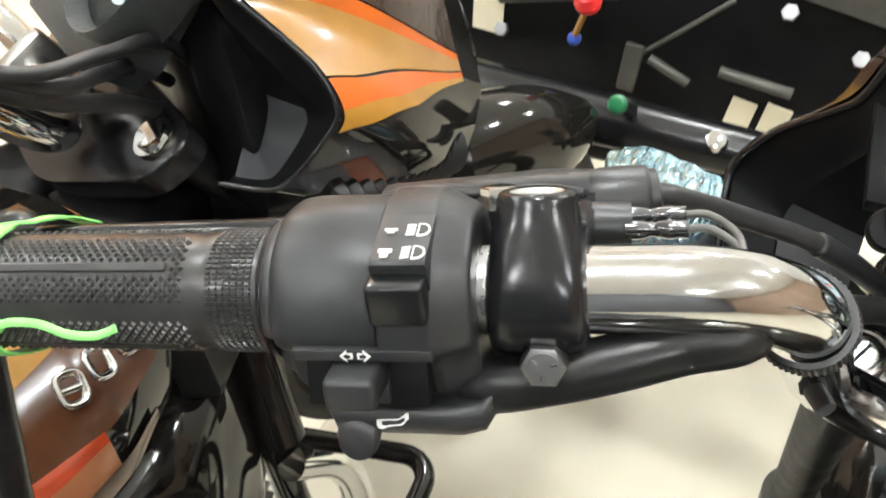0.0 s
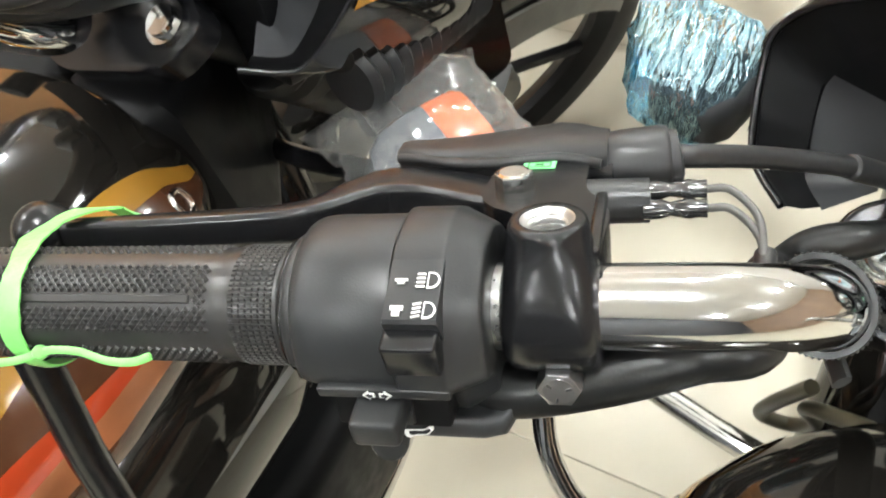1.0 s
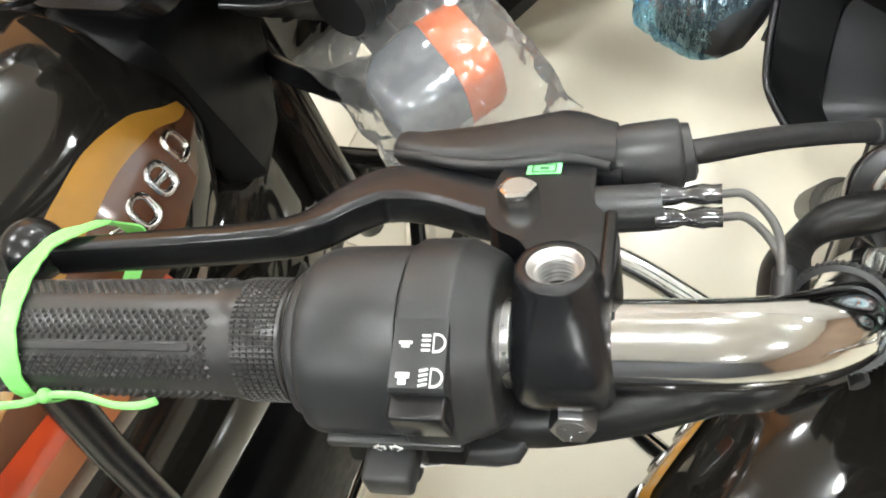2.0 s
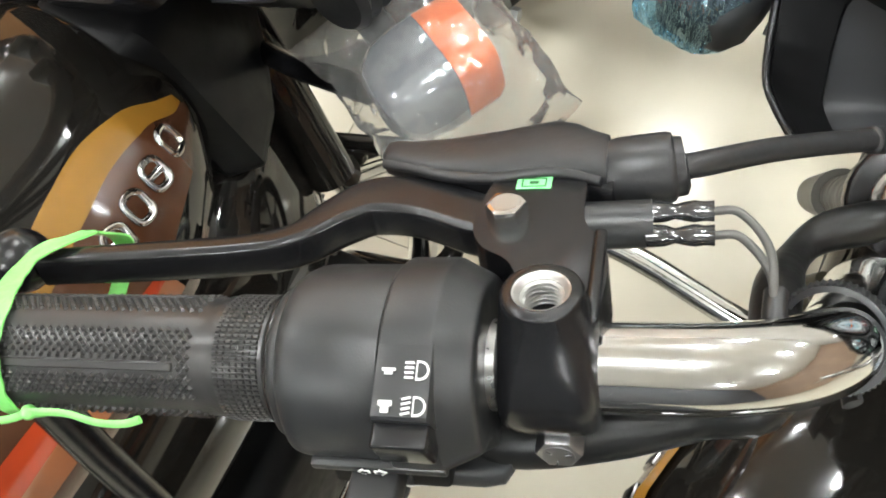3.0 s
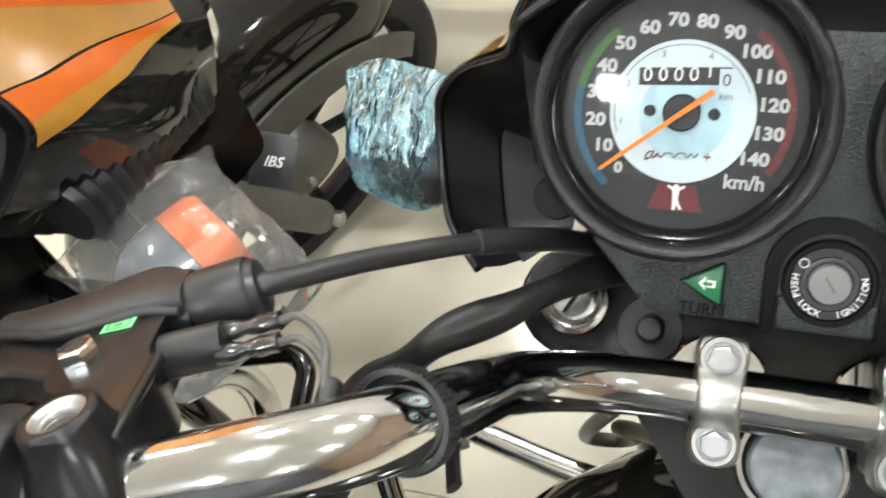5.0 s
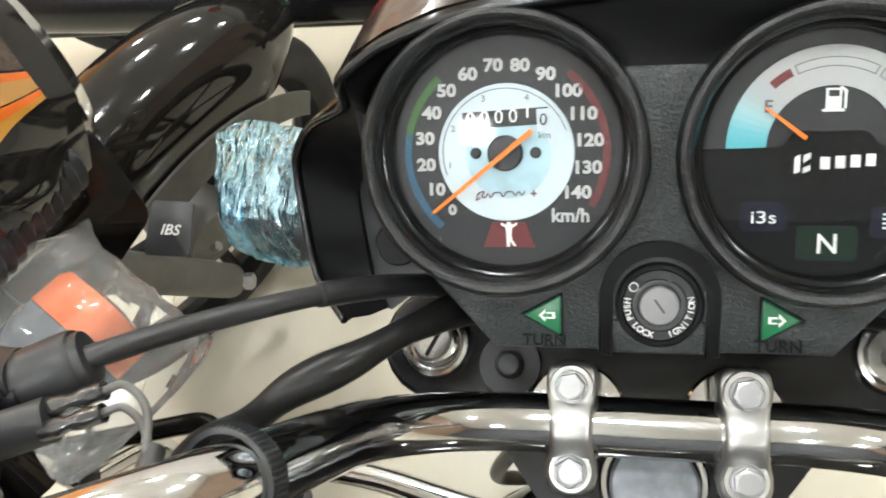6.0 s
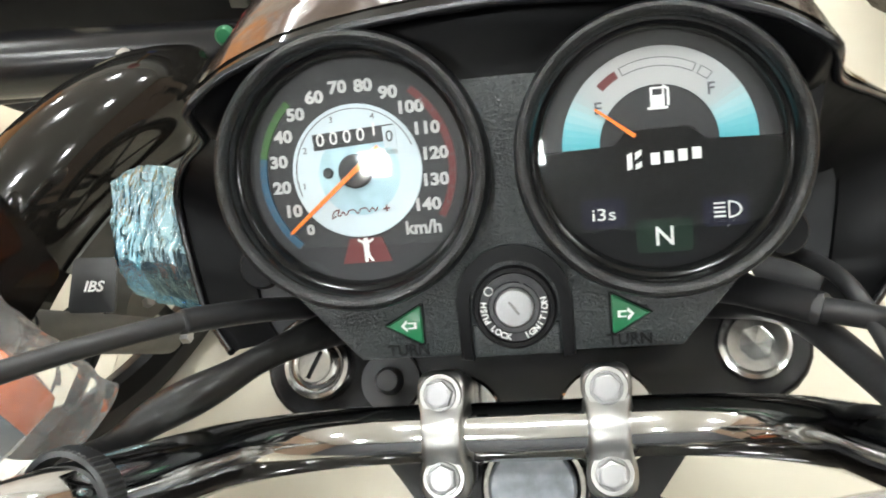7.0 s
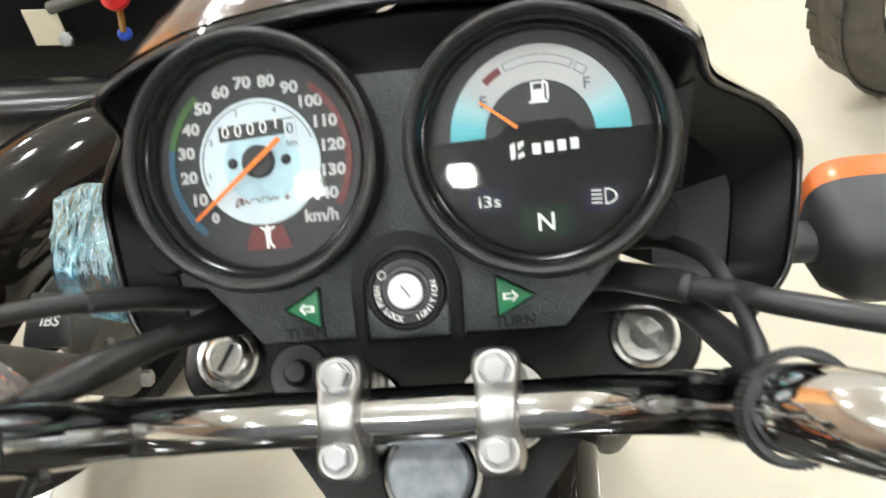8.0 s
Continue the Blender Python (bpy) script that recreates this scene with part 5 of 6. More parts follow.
TANK = [(0.034, 0.035, 0.800, 0.745), (0.026, 0.070, 0.818, 0.728), (0.0, 0.105, 0.836, 0.712), (-0.04, 0.134, 0.850, 0.700), (-0.09, 0.150, 0.860, 0.690), (-0.16, 0.155, 0.868, 0.690), (-0.26, 0.148, 0.868, 0.700), (-0.36, 0.130, 0.850, 0.710), (-0.44, 0.105, 0.815, 0.715), (-0.47, 0.06, 0.790, 0.730)]


def tank_section(y):
    for a, b in zip(TANK, TANK[1:]):
        if b[0] <= y <= a[0]:
            t = (a[0] - y) / (a[0] - b[0])
            return [p + (q - p) * t for p, q in zip(a[1:], b[1:])]
    return TANK[-1][1:]


def tank_point(y, deg, out=0.0):
    hw, top, bot = tank_section(y)
    cx, cz = math.cos(radians(deg)), math.sin(radians(deg))
    return Vector(((hw + out) * math.copysign(abs(cx) ** 0.75, cx), y, (top + bot) / 2 + ((top - bot) / 2 + out) * math.copysign(abs(cz) ** 0.8, cz)))


def tank_patch(parent, name, mat, y0, y1, lo, hi, xf, out=0.0012, n=20):
    rings = []
    for i in range(n + 1):
        t = i / n
        y = y0 + (y1 - y0) * t
        a, b = lo[0] + (lo[1] - lo[0]) * t, hi[0] + (hi[1] - hi[0]) * t
        rings.append([xf @ tank_point(y, a + (b - a) * k / 6, out + 0.0012) for k in range(7)])
    return part(name, loft(rings, closed=False), mat, parent)


def tank_band(parent, mat, rows, xf, mirrored, out=0.0012):
    """A curved stripe: rows of place along the tank and the two angles that bound it."""
    flip = (lambda d: 180 - d) if mirrored else (lambda d: d)
    pts = spline([Vector(r) for r in rows], 6)
    return part("stripe", loft([[xf @ tank_point(p.x, flip(p.y + (p.z - p.y) * k / 6), out + 0.0012) for k in range(7)] for p in pts], closed=False), mat, parent)


def tank_badge(parent, xf, y, deg, mirrored, wide=0.0135, high=0.0165, bar=False):
    """One raised chrome ring of the maker's mark, left plain."""
    flip = (lambda d: 180 - d) if mirrored else (lambda d: d)
    c, d1, d2 = tank_point(y, flip(deg), 0.002), tank_point(y, flip(deg + 4), 0.002), tank_point(y - 0.01, flip(deg + 2.5), 0.002)
    mm = xf @ basis(c, d2 - c, d1 - c)
    ring = [mm @ Vector((a, b, 0.0012)) for a, b in rounded([(-wide / 2, -high / 2), (wide / 2, -high / 2), (wide / 2, high / 2), (-wide / 2, high / 2)], 0.0058, 6)]
    bm = tube(ring + ring[:2], 0.0034, 12, caps=False, flat=0.7)
    if bar:
        bm = merged(bm, tube([mm @ Vector((-wide / 2, 0, 0.0012)), mm @ Vector((0, 0, 0.0014)), mm @ Vector((wide / 2, 0, 0.0012))], 0.0026, 12))
    part("tank_badge", bm, CHROME, parent, "raised chrome badge ring")


def fuel_tank(bike, xf=Matrix(), low=0, rise=40, curved=False):
    tk = part("fuel_tank", loft([[xf @ p for p in tank_ring(*r)] for r in TANK]), PAINT, bike, "gloss black fuel tank with gold stripes")
    for base, s in ((0, 1), (180, -1)):
        A = lambda d: base + s * (d - low)
        if curved:
            gold = [(-0.004, 15, 21), (-0.014, 19, 29), (-0.032, 32, 43), (-0.056, 38, 50), (-0.080, 40, 52), (-0.110, 39, 51), (-0.150, 36, 47), (-0.200, 31, 41), (-0.300, 24, 32)]
            tank_band(tk, GOLD_DARK, gold, xf, s < 0, 0.0014)
            tank_band(tk, BROWN, [(y, 7, lo + 1) for y, lo, hi in gold], xf, s < 0, 0.0008)
            tank_band(tk, RED, [(-0.10, 4, 8), (-0.15, 6, 14), (-0.20, 8, 20), (-0.30, 8, 24)], xf, s < 0)
            tank_band(tk, SALMON, [(-0.10, -4, 4), (-0.15, -3, 6), (-0.20, -2, 8), (-0.30, 0, 8)], xf, s < 0)
            tank_band(tk, BROWN, [(-0.06, -10, -5), (-0.10, -14, -4), (-0.15, -14, -3), (-0.20, -13, -2), (-0.30, -11, 0)], xf, s < 0)
            for k, (y, g) in enumerate(((-0.032, 21), (-0.055, 24), (-0.077, 26), (-0.099, 27))):
                tank_badge(tk, xf, y, g, s < 0, bar=k % 2 == 1)
            continue
        tank_patch(tk, "stripe", GOLD, 0.006, -0.32, (A(27), A(27 + rise)), (A(35), A(35 + rise)), xf)
        tank_patch(tk, "stripe", BROWN, 0.004, -0.32, (A(4), A(16)), (A(27), A(27 + rise)), xf, 0.0010)
        tank_patch(tk, "stripe", RED, -0.02, -0.40, (A(-5), A(8)), (A(4), A(17)), xf)
        tank_patch(tk, "stripe", GOLD, -0.02, -0.40, (A(-11), A(1)), (A(-5), A(8)), xf, 0.0014)
        tank_patch(tk, "stripe", SALMON, -0.02, -0.40, (A(-20), A(-9)), (A(-11), A(1)), xf)
        tank_patch(tk, "stripe", RED, -0.03, -0.40, (A(-23), A(-13)), (A(-20), A(-9)), xf, 0.0014)
        # plain chrome shapes in place of the maker's raised name
        for k in range(5):
            y = -0.052 - 0.0215 * k
            g = 18 + (2.2 + rise * 0.05) * k
            c, d1, d2 = tank_point(y, A(g), 0.0015), tank_point(y, A(g + 4), 0.0015), tank_point(y - 0.01, A(g), 0.0015)
            mm = basis(c, d2 - c, d1 - c)
            part("tank_badge", box(0.0105, 0.018, 0.004, xf @ mm @ pose(0, 0, 0, 0, 0, 10), 0.0015, 2), SILVER, tk, "raised silver badge bar")
            part("badge_inset", box(0.0058, 0.0120, 0.004, xf @ mm @ pose(0, 0, 0.0006, 0, 0, 10), 0.0010, 2), PLASTIC_AND_SHADE, tk)
    part("filler_cap", moved(lathe([(0.034, 0), (0.034, 0.008), (0.030, 0.012), (0, 0.013)], 40), xf @ pose(0, -0.20, 0.866)), CHROME, tk, "chrome filler cap")
    return tk


def wheel(parent, centre, axis, r=0.30, width=0.075, name="front_wheel", tread=False, deep=0.05):
    m = basis(centre, Vector(axis).orthogonal(), Vector(axis).cross(Vector(axis).orthogonal()))
    w = part(name, lathe([(r - deep, -width * 0.35), (r - deep * 0.8, -width * 0.46), (r - deep * 0.55, -width * 0.5), (r - deep * 0.3, -width * 0.46), (r - 0.008, -width * 0.32), (r, 0), (r - 0.008, width * 0.32), (r - deep * 0.3, width * 0.46), (r - deep * 0.55, width * 0.5), (r - deep * 0.8, width * 0.46), (r - deep, width * 0.35)], 72, m), DUSTY_TYRE if tread else TYRE, parent, "black tyre on spoked alloy wheel")
    if tread:
        for i in range(40):
            for sg in (-1, 1):
                part("tread_block", box(0.006, 0.044, width * 0.30, m @ pose(0, 0, 0, 0, 0, 9 * i + 4 * (sg > 0)) @ pose(r - 0.0035, 0, sg * width * 0.175, sg * 8, sg * 12, 0), 0.0015, 1), DUSTY_TYRE, w)
    part("rim", lathe([(r - deep, -width * 0.36), (r - deep - 0.005, -width * 0.34), (r - deep - 0.020, -width * 0.1), (r - deep - 0.020, width * 0.1), (r - deep - 0.005, width * 0.34), (r - deep, width * 0.36)], 72, m), PLASTIC_AND_SHADE, w)
    for i in range(6):
        part("spoke", box(r - 0.09, 0.020, 0.016, m @ pose(0, 0, 0, 0, 0, 60 * i) @ pose((r - 0.03) / 2, 0, 0), 0.004), PLASTIC_AND_SHADE, w)
    part("hub", lathe([(0, -0.05), (0.055, -0.05), (0.06, -0.04), (0.06, 0.04), (0.055, 0.05), (0, 0.05)], 40, m), ALLOY, w)
    return w


def fender(bike, centre, xf, crown=0.357, skirt=0.285, half=0.074, sweep=160):
    """A deep mudguard that ends rounded just past the top of the tyre."""
    rings = []
    for i in range(37):
        a = radians(44 + sweep * i / 36)
        wide = half * min(1.0, 0.30 + 0.70 * math.sqrt(min(1.0, i / 6)))
        drop = 0.012 * max(0.0, 1 - i / 2) ** 2
        ring = []
        for k in range(17):
            t = radians(-90 + 180 * k / 16)
            rr = skirt + (crown - skirt) * math.cos(t) ** 0.8 - drop if abs(t) < 1.57 else skirt - drop
            ring.append(xf @ (Vector(centre) + Vector((wide * math.sin(t), rr * math.cos(a), rr * math.sin(a)))))
        rings.append(ring)
    return part("front_fender", loft(rings, closed=False), PAINT, bike, "gloss black front fender")


def indicator(bike, at, direction, name="turn_indicator", label="dark grey turn indicator with orange lens", shade=None, half=0.044, deep=0.021, tall=0.030):
    """A lamp pod: grey backing shell, orange lens, on a stalk."""
    shade = shade or PLASTIC_GREY
    d = Vector(direction).normalized()
    m = basis(at, d, Vector((0, 1, 0)) - d * d.y)
    def pod(y, k):
        return [Vector((half * k * math.copysign(abs(math.cos(t)) ** 0.5, math.cos(t)) + half * 0.45, y, tall * k * math.copysign(abs(math.sin(t)) ** 0.5, math.sin(t)))) for t in (2 * math.pi * i / 32 for i in range(32))]
    body = part(name, moved(loft([pod(-0.034, 0.45), pod(-0.030, 0.70), pod(-0.018, 0.92), pod(0.0, 1.0), pod(0.012, 1.0)]), m), shade, bike, label)
    part("lens", moved(loft([pod(0.0125, 0.98), pod(0.003 + deep, 0.97), pod(0.009 + deep, 0.88), pod(0.012 + deep, 0.5)]), m), LENS_ORANGE, body, "orange lens")
    part("stalk", tube([m @ Vector((-0.02, -0.004, 0)), m @ Vector((-0.085, -0.004, 0))], 0.011, 20), PLASTIC_GREY, body)
    return body, m


GUARD_WIDE = [(0.0, 0.075, 0.55), (0.1125, 0.0888, 0.55), (0.225, 0.117, 0.55), (0.303, 0.121, 0.55), (0.283, 0.075, 0.505), (0.269, 0.048, 0.48), (0.240, 0.026, 0.44), (0.04, -0.02, 0.30)]
GUARD_SHORT = [(0.0, 0.100, 0.46), (0.165, 0.146, 0.455), (0.181, 0.008, 0.45), (0.06, -0.004, 0.42), (0.02, 0.03, 0.27)]


def leg_guard(bike, xf, loop, mat):
    """Chrome crash loop on both sides of the down tube."""
    for sgn in (-1, 1):
        pts = [(sgn * x, y, z) for x, y, z in loop]
        part("leg_guard", tube([xf @ p for p in fillet(pts, 0.034, 8)], 0.0108, 20), mat, bike, "tubular leg guard")


def engine(bike, xf=Matrix()):
    e = part("engine", box(0.24, 0.34, 0.22, xf @ pose(0, -0.17, 0.35), 0.03, 3), PLASTIC_AND_SHADE, bike, "black painted engine block")
    for i in range(9):
        part("cooling_fin", box(0.13, 0.13, 0.005, xf @ pose(0, -0.04, 0.44 + 0.018 * i, 25), 0.001), ALLOY, e)
    part("down_tube", tube([xf @ Vector(p) for p in ((0, -0.03, 0.80), (0, 0.08, 0.55), (0, 0.10, 0.28))], 0.019, 16), PAINT, bike)
    part("exhaust_pipe", tube([xf @ p for p in fillet([(0.03, 0.08, 0.45), (0.05, 0.17, 0.36), (0.08, 0.06, 0.20), (0.12, -0.40, 0.22), (0.14, -0.95, 0.33)], 0.08)], 0.019, 16), CHROME, bike)


def frame_and_seat(bike, xf=Matrix()):
    rings = []
    for y, hw, top, bot in ((-0.44, 0.09, 0.80, 0.74), (-0.50, 0.12, 0.815, 0.73), (-0.75, 0.13, 0.80, 0.72), (-1.05, 0.115, 0.83, 0.75), (-1.15, 0.08, 0.82, 0.77)):
        rings.append([xf @ p for p in tank_ring(y, hw, top, bot, 24)])
    part("seat", loft(rings), SLEEVE, bike, "long black vinyl seat")
    part("rear_fender", box(0.16, 0.75, 0.05, xf @ pose(0, -1.0, 0.66, 6), 0.02, 3), PAINT, bike)
    for sgn in (-1, 1):
        part("side_cover", box(0.03, 0.36, 0.22, xf @ pose(sgn * 0.12, -0.58, 0.58), 0.012, 3), PAINT, bike, "gloss black side cover")


def lower_bike(bike, xf, steer, wheel_frame=None, loop=GUARD_WIDE, guard=CHROME):
    """What hangs under the yoke: legs, wheel, fender, guard, engine, seat, rear wheel."""
    at = wheel_frame or xf @ steer @ pose(0, 0.40, 0.30)
    wheel(bike, at.translation, at.to_3x3() @ Vector((1, 0, 0)))
    fender(bike, (0, 0, 0), at, sweep=115 if wheel_frame else 160, skirt=0.25 if wheel_frame else 0.285)
    leg_guard(bike, xf, loop, guard)
    engine(bike, xf)
    frame_and_seat(bike, xf)
    wheel(bike, xf @ Vector((0, -0.93, 0.30)), xf.to_3x3() @ Vector((1, 0, 0)), name="rear_wheel")
    part("centre_stand", tube([xf @ Vector(p) for p in ((-0.16, -0.48, 0.012), (-0.10, -0.40, 0.28), (0.10, -0.40, 0.28), (0.16, -0.48, 0.012))], 0.013, 12), PLASTIC_AND_SHADE, bike)


def subject_bike():
    bike = thing("motorcycle", (0, 0, 0), "black commuter motorcycle with orange decals on tiled floor", "motorcycle", "parked motorcycles")
    handlebar(bike)
    bar_clamps(bike)
    yoke_parts(bike)
    fork_legs(bike)
    grip(bike)
    switch_box(bike)
    perch(bike)
    lever(bike)
    boot(bike)
    left_cables(bike)
    cable_tie(bike)
    cable_tie(bike, 1)
    console(bike)
    cowl(bike, stripe=FILM_BROWN)
    fuel_tank(bike, Matrix(), 15, 10)
    lower_bike(bike, Matrix(), Matrix())
    # right side: cables and a wrapped bar
    cable_run(bike, "throttle_cable", [(0.045, 0.062, 0.935), (0.0756, 0.0422, 0.965), (0.0893, 0.0304, 0.975), (0.1008, 0.0196, 0.983), (0.1157, 0.0080, 0.993), (0.1298, -0.0062, 1.003), (0.20, -0.05, 1.03)], 0.0042, SLEEVE, "black throttle cable sleeve")
    part("cable_sleeve", tube(spline([(0.060, 0.053, 0.951), (0.0756, 0.0422, 0.965), (0.0893, 0.0304, 0.975), (0.1000, 0.0203, 0.9825), (0.1012, 0.0192, 0.9833)], 5), 0.0058, 18), SLEEVE, bike, "rubber sleeve over the throttle cable")
    cable_run(bike, "wiring_sleeve", [(0.06, 0.065, 0.92), (0.0884, 0.0414, 0.953), (0.1010, 0.0258, 0.965), (0.1104, -0.0005, 0.980), (0.1157, -0.0200, 0.992), (0.1195, -0.0390, 1.005), (0.135, -0.075, 1.035)], 0.0056, SLEEVE, "black wiring sleeve")
    cable_run(bike, "brake_cable", [(0.080, 0.080, 0.94), (0.0977, 0.0532, 0.970), (0.1093, 0.0303, 0.985), (0.1138, 0.0067, 0.992), (0.1157, -0.0157, 0.998), (0.1170, -0.0340, 1.005), (0.14, -0.07, 1.04)], 0.0030, SLEEVE, "black brake cable")
    cable_run(bike, "looped_hose", [(-0.085, 0.105, 0.66), (-0.105, 0.110, 0.60), (-0.108, 0.118, 0.56), (-0.085, 0.125, 0.545), (-0.070, 0.118, 0.58), (-0.082, 0.105, 0.625), (-0.060, 0.09, 0.66), (-0.04, 0.07, 0.70)], 0.0060, HOSE, "looped olive grey hose")
    ind, m = indicator(bike, (-0.187, 0.167, 0.856), (-1, 0.16, 0.10), half=0.030, deep=0.004, tall=0.023)
    indicator(bike, (0.207, 0.141, 0.866), (1, 0.03, -0.04))
    # stretched film, bunched at the outer end
    rings = []
    for y, k in ((-0.036, 0.36), (-0.035, 0.52), (-0.032, 0.70), (-0.026, 0.84), (-0.017, 0.94), (-0.006, 1.00), (0.006, 1.06), (0.014, 1.10), (0.022, 1.12), (0.029, 1.08), (0.034, 0.86), (0.036, 0.40)):
        ring = []
        for i in range(72):
            t = 2 * math.pi * i / 72
            c, s = math.cos(t), math.sin(t)
            p = Vector((0.032 * k * math.copysign(abs(c) ** 0.6, c) + 0.022, y, 0.0275 * k * math.copysign(abs(s) ** 0.6, s)))
            crease = abs(noise.noise(Vector((p.x * 45, p.y * 90 + p.x * 60, p.z * 45)))) * 0.0065 + abs(noise.noise(p * 170)) * 0.0022
            bunch = max(0.0, p.x - 0.030) * max(0.0, 0.6 + y * 20)
            ring.append(p + Vector((c, 0, s)) * (0.0045 - crease) + Vector((bunch * 0.5 + max(0.0, p.x - 0.05) * 0.4 * math.sin(9 * t), 0, 0)))
        rings.append(ring)
    film = part("wrapping", moved(loft(rings), m), FOIL, ind, "crinkled blue-tinted plastic wrapping", 16)
    film.visible_shadow = False
    return bike


def neighbour_bike():
    steer = Matrix.Rotation(radians(-28), 4, "Z")
    xf = pose(-0.578, 0.056, 0.0)
    head = xf @ steer
    front = pose(0.048, 0.404, 0.01) @ Matrix.Rotation(radians(-20), 4, "Z") @ pose(0, -0.40, 0)
    bike = thing("motorcycle", (-0.578, 0.056, 0), "second black motorcycle with orange decals parked alongside", "motorcycle", "parked motorcycles")
    cowl(bike, head)
    fuel_tank(bike, xf @ pose(0, -0.045, 0.05), curved=True)
    for sgn in (-1, 1):
        rings = [[xf @ Vector((sgn * (hw * abs(math.cos(t)) ** 0.8 * math.copysign(1, math.cos(t)) * 0.5 + hw * 0.5), y, z + h * math.sin(t))) for t in (2 * math.pi * i / 20 for i in range(20))] for y, hw, z, h in ((0.075, 0.018, 0.60, 0.05), (0.045, 0.045, 0.61, 0.09), (0.010, 0.080, 0.62, 0.11), (-0.025, 0.110, 0.625, 0.11), (-0.10, 0.135, 0.63, 0.11), (-0.30, 0.13, 0.63, 0.10), (-0.42, 0.10, 0.64, 0.08))]
        part("shroud", loft(rings), PAINT, bike, "gloss black frame shroud under the tank")
    turned = basis((-0.63, 0.58, 0.29), (0.8365, -0.4830, -0.2588), (0.5, 0.866, 0.0))
    lower_bike(bike, xf, front, turned, GUARD_SHORT, PAINT)
    part("lamp_housing", loft([[head @ Vector((x * k, y, 0.93 + z * k)) for x, z in rounded([(-0.11, -0.09), (0.11, -0.09), (0.10, 0.07), (-0.10, 0.07)], 0.03)] for y, k in ((0.075, 0.8), (0.09, 0.98), (0.15, 1.0), (0.22, 0.8))]), PLASTIC_AND_SHADE, bike, "black lamp housing behind the console")
    for sgn in (-1, 1):
        part("steering_shroud", loft([[xf @ Vector((sgn * (0.070 + x) * k, y, 0.80 + z * (0.4 + 0.6 * k))) for x, z in rounded([(-0.070, -0.09), (0.05, -0.09), (0.03, 0.085), (-0.070, 0.085)], 0.02)] for y, k in ((-0.05, 0.75), (-0.03, 0.90), (0.010, 0.80), (0.050, 0.58), (0.085, 0.36), (0.115, 0.22))]), PLASTIC_AND_SHADE, bike, "black shroud round the steering head")
    bar = xf @ Matrix.Rotation(radians(-32), 4, "Z")
    path = [bar @ p for p in list(reversed(bar_path(-1))) + bar_path(1)[1:]]
    part("handlebar", tube(path, BAR_R, 24), CHROME, bike, "chrome handlebar tube")
    for x in (-0.0302, 0.0302):
        part("bar_clamp", box(0.017, 0.045, 0.026, head @ CLAMP @ pose(x, 0, 0.002), 0.004, 2), CAST, bike)
    part("top_yoke", plate(rounded([(-0.11, 0.02), (-0.11, -0.02), (-0.03, -0.075), (0.03, -0.075), (0.11, -0.02), (0.11, 0.02)], 0.02), -0.022, -0.004, head @ YOKE, 0.003), ENAMEL, bike)
    for x in (-0.089, 0.089):
        part("fork_cap", lathe([(0.0142, -0.004), (0.0142, 0.001), (0.0105, 0.001), (0.0100, 0.005), (0, 0.0055)], 32, head @ YOKE @ pose(x, 0, 0)), CHROME, bike, "chrome fork cap bolt")
    for dx in (0.0, -0.178):
        top, seal, foot = Vector((-0.487 + dx, 0.062, 0.915)), Vector((-0.505 + dx, 0.272, 0.622)), Vector((-0.540 + dx, 0.466, 0.298))
        part("fork_leg", tube([top, seal], 0.015, 16), PLASTIC_AND_SHADE, bike)
        part("fork_gaiter", tube([top.lerp(seal, 0.26 + 0.028 * i) for i in range(25)], [0.027 + 0.0045 * (i % 2) for i in range(25)], 20), SLEEVE, bike, "ribbed black fork gaiter")
        part("fork_seal", ball(0.027, pose(*seal)), PAINT, bike, "black fork seal cap")
        sl = part("fork_slider", tube([seal, foot], [0.022, 0.024], 20), ALLOY, bike, "grey alloy fork slider")
        part("axle_nut", hex_bolt(0.020, 0.012, pose(foot.x + 0.024, foot.y, foot.z, 0, 90, 0), 0), STEEL, sl)
        part("slider_screw", hex_bolt(0.012, 0.010, pose(foot.x + 0.022, foot.y - 0.015, foot.z + 0.10, 0, 60, 0), 0), STEEL, sl)
    con = part("instrument_console", plate(rounded([(-0.058, -0.067), (-0.078, -0.045), (-0.08, 0.03), (0.08, 0.03), (0.078, -0.045), (0.058, -0.067)], 0.004), -0.03, 0.003, head @ CONSOLE, 0.002), GRAINED, bike)
    for D in (DIAL_S, DIAL_F):
        bz = part("gauge_bezel", lathe([(0.0405, 0.006), (0.0425, 0.0125), (0.0468, 0.0180), (0.0486, 0.0140), (0.0470, -0.014), (0.0, -0.022)], 64, head @ D), GRAINED, con)
        part("dial_face", lathe([(0, 0.003), (0.0412, 0.003)], 48, head @ D), DIAL_BLACK, bz)
        part("dial_centre", lathe([(0, 0.0036), (0.024, 0.0036)], 48, head @ D), DIAL_WHITE, bz)
        g = part("gauge_glass", lathe([(0, 0.0092), (0.028, 0.0086), (0.041, 0.0076)], 48, head @ D), GLASS, bz)
        g.visible_shadow = False
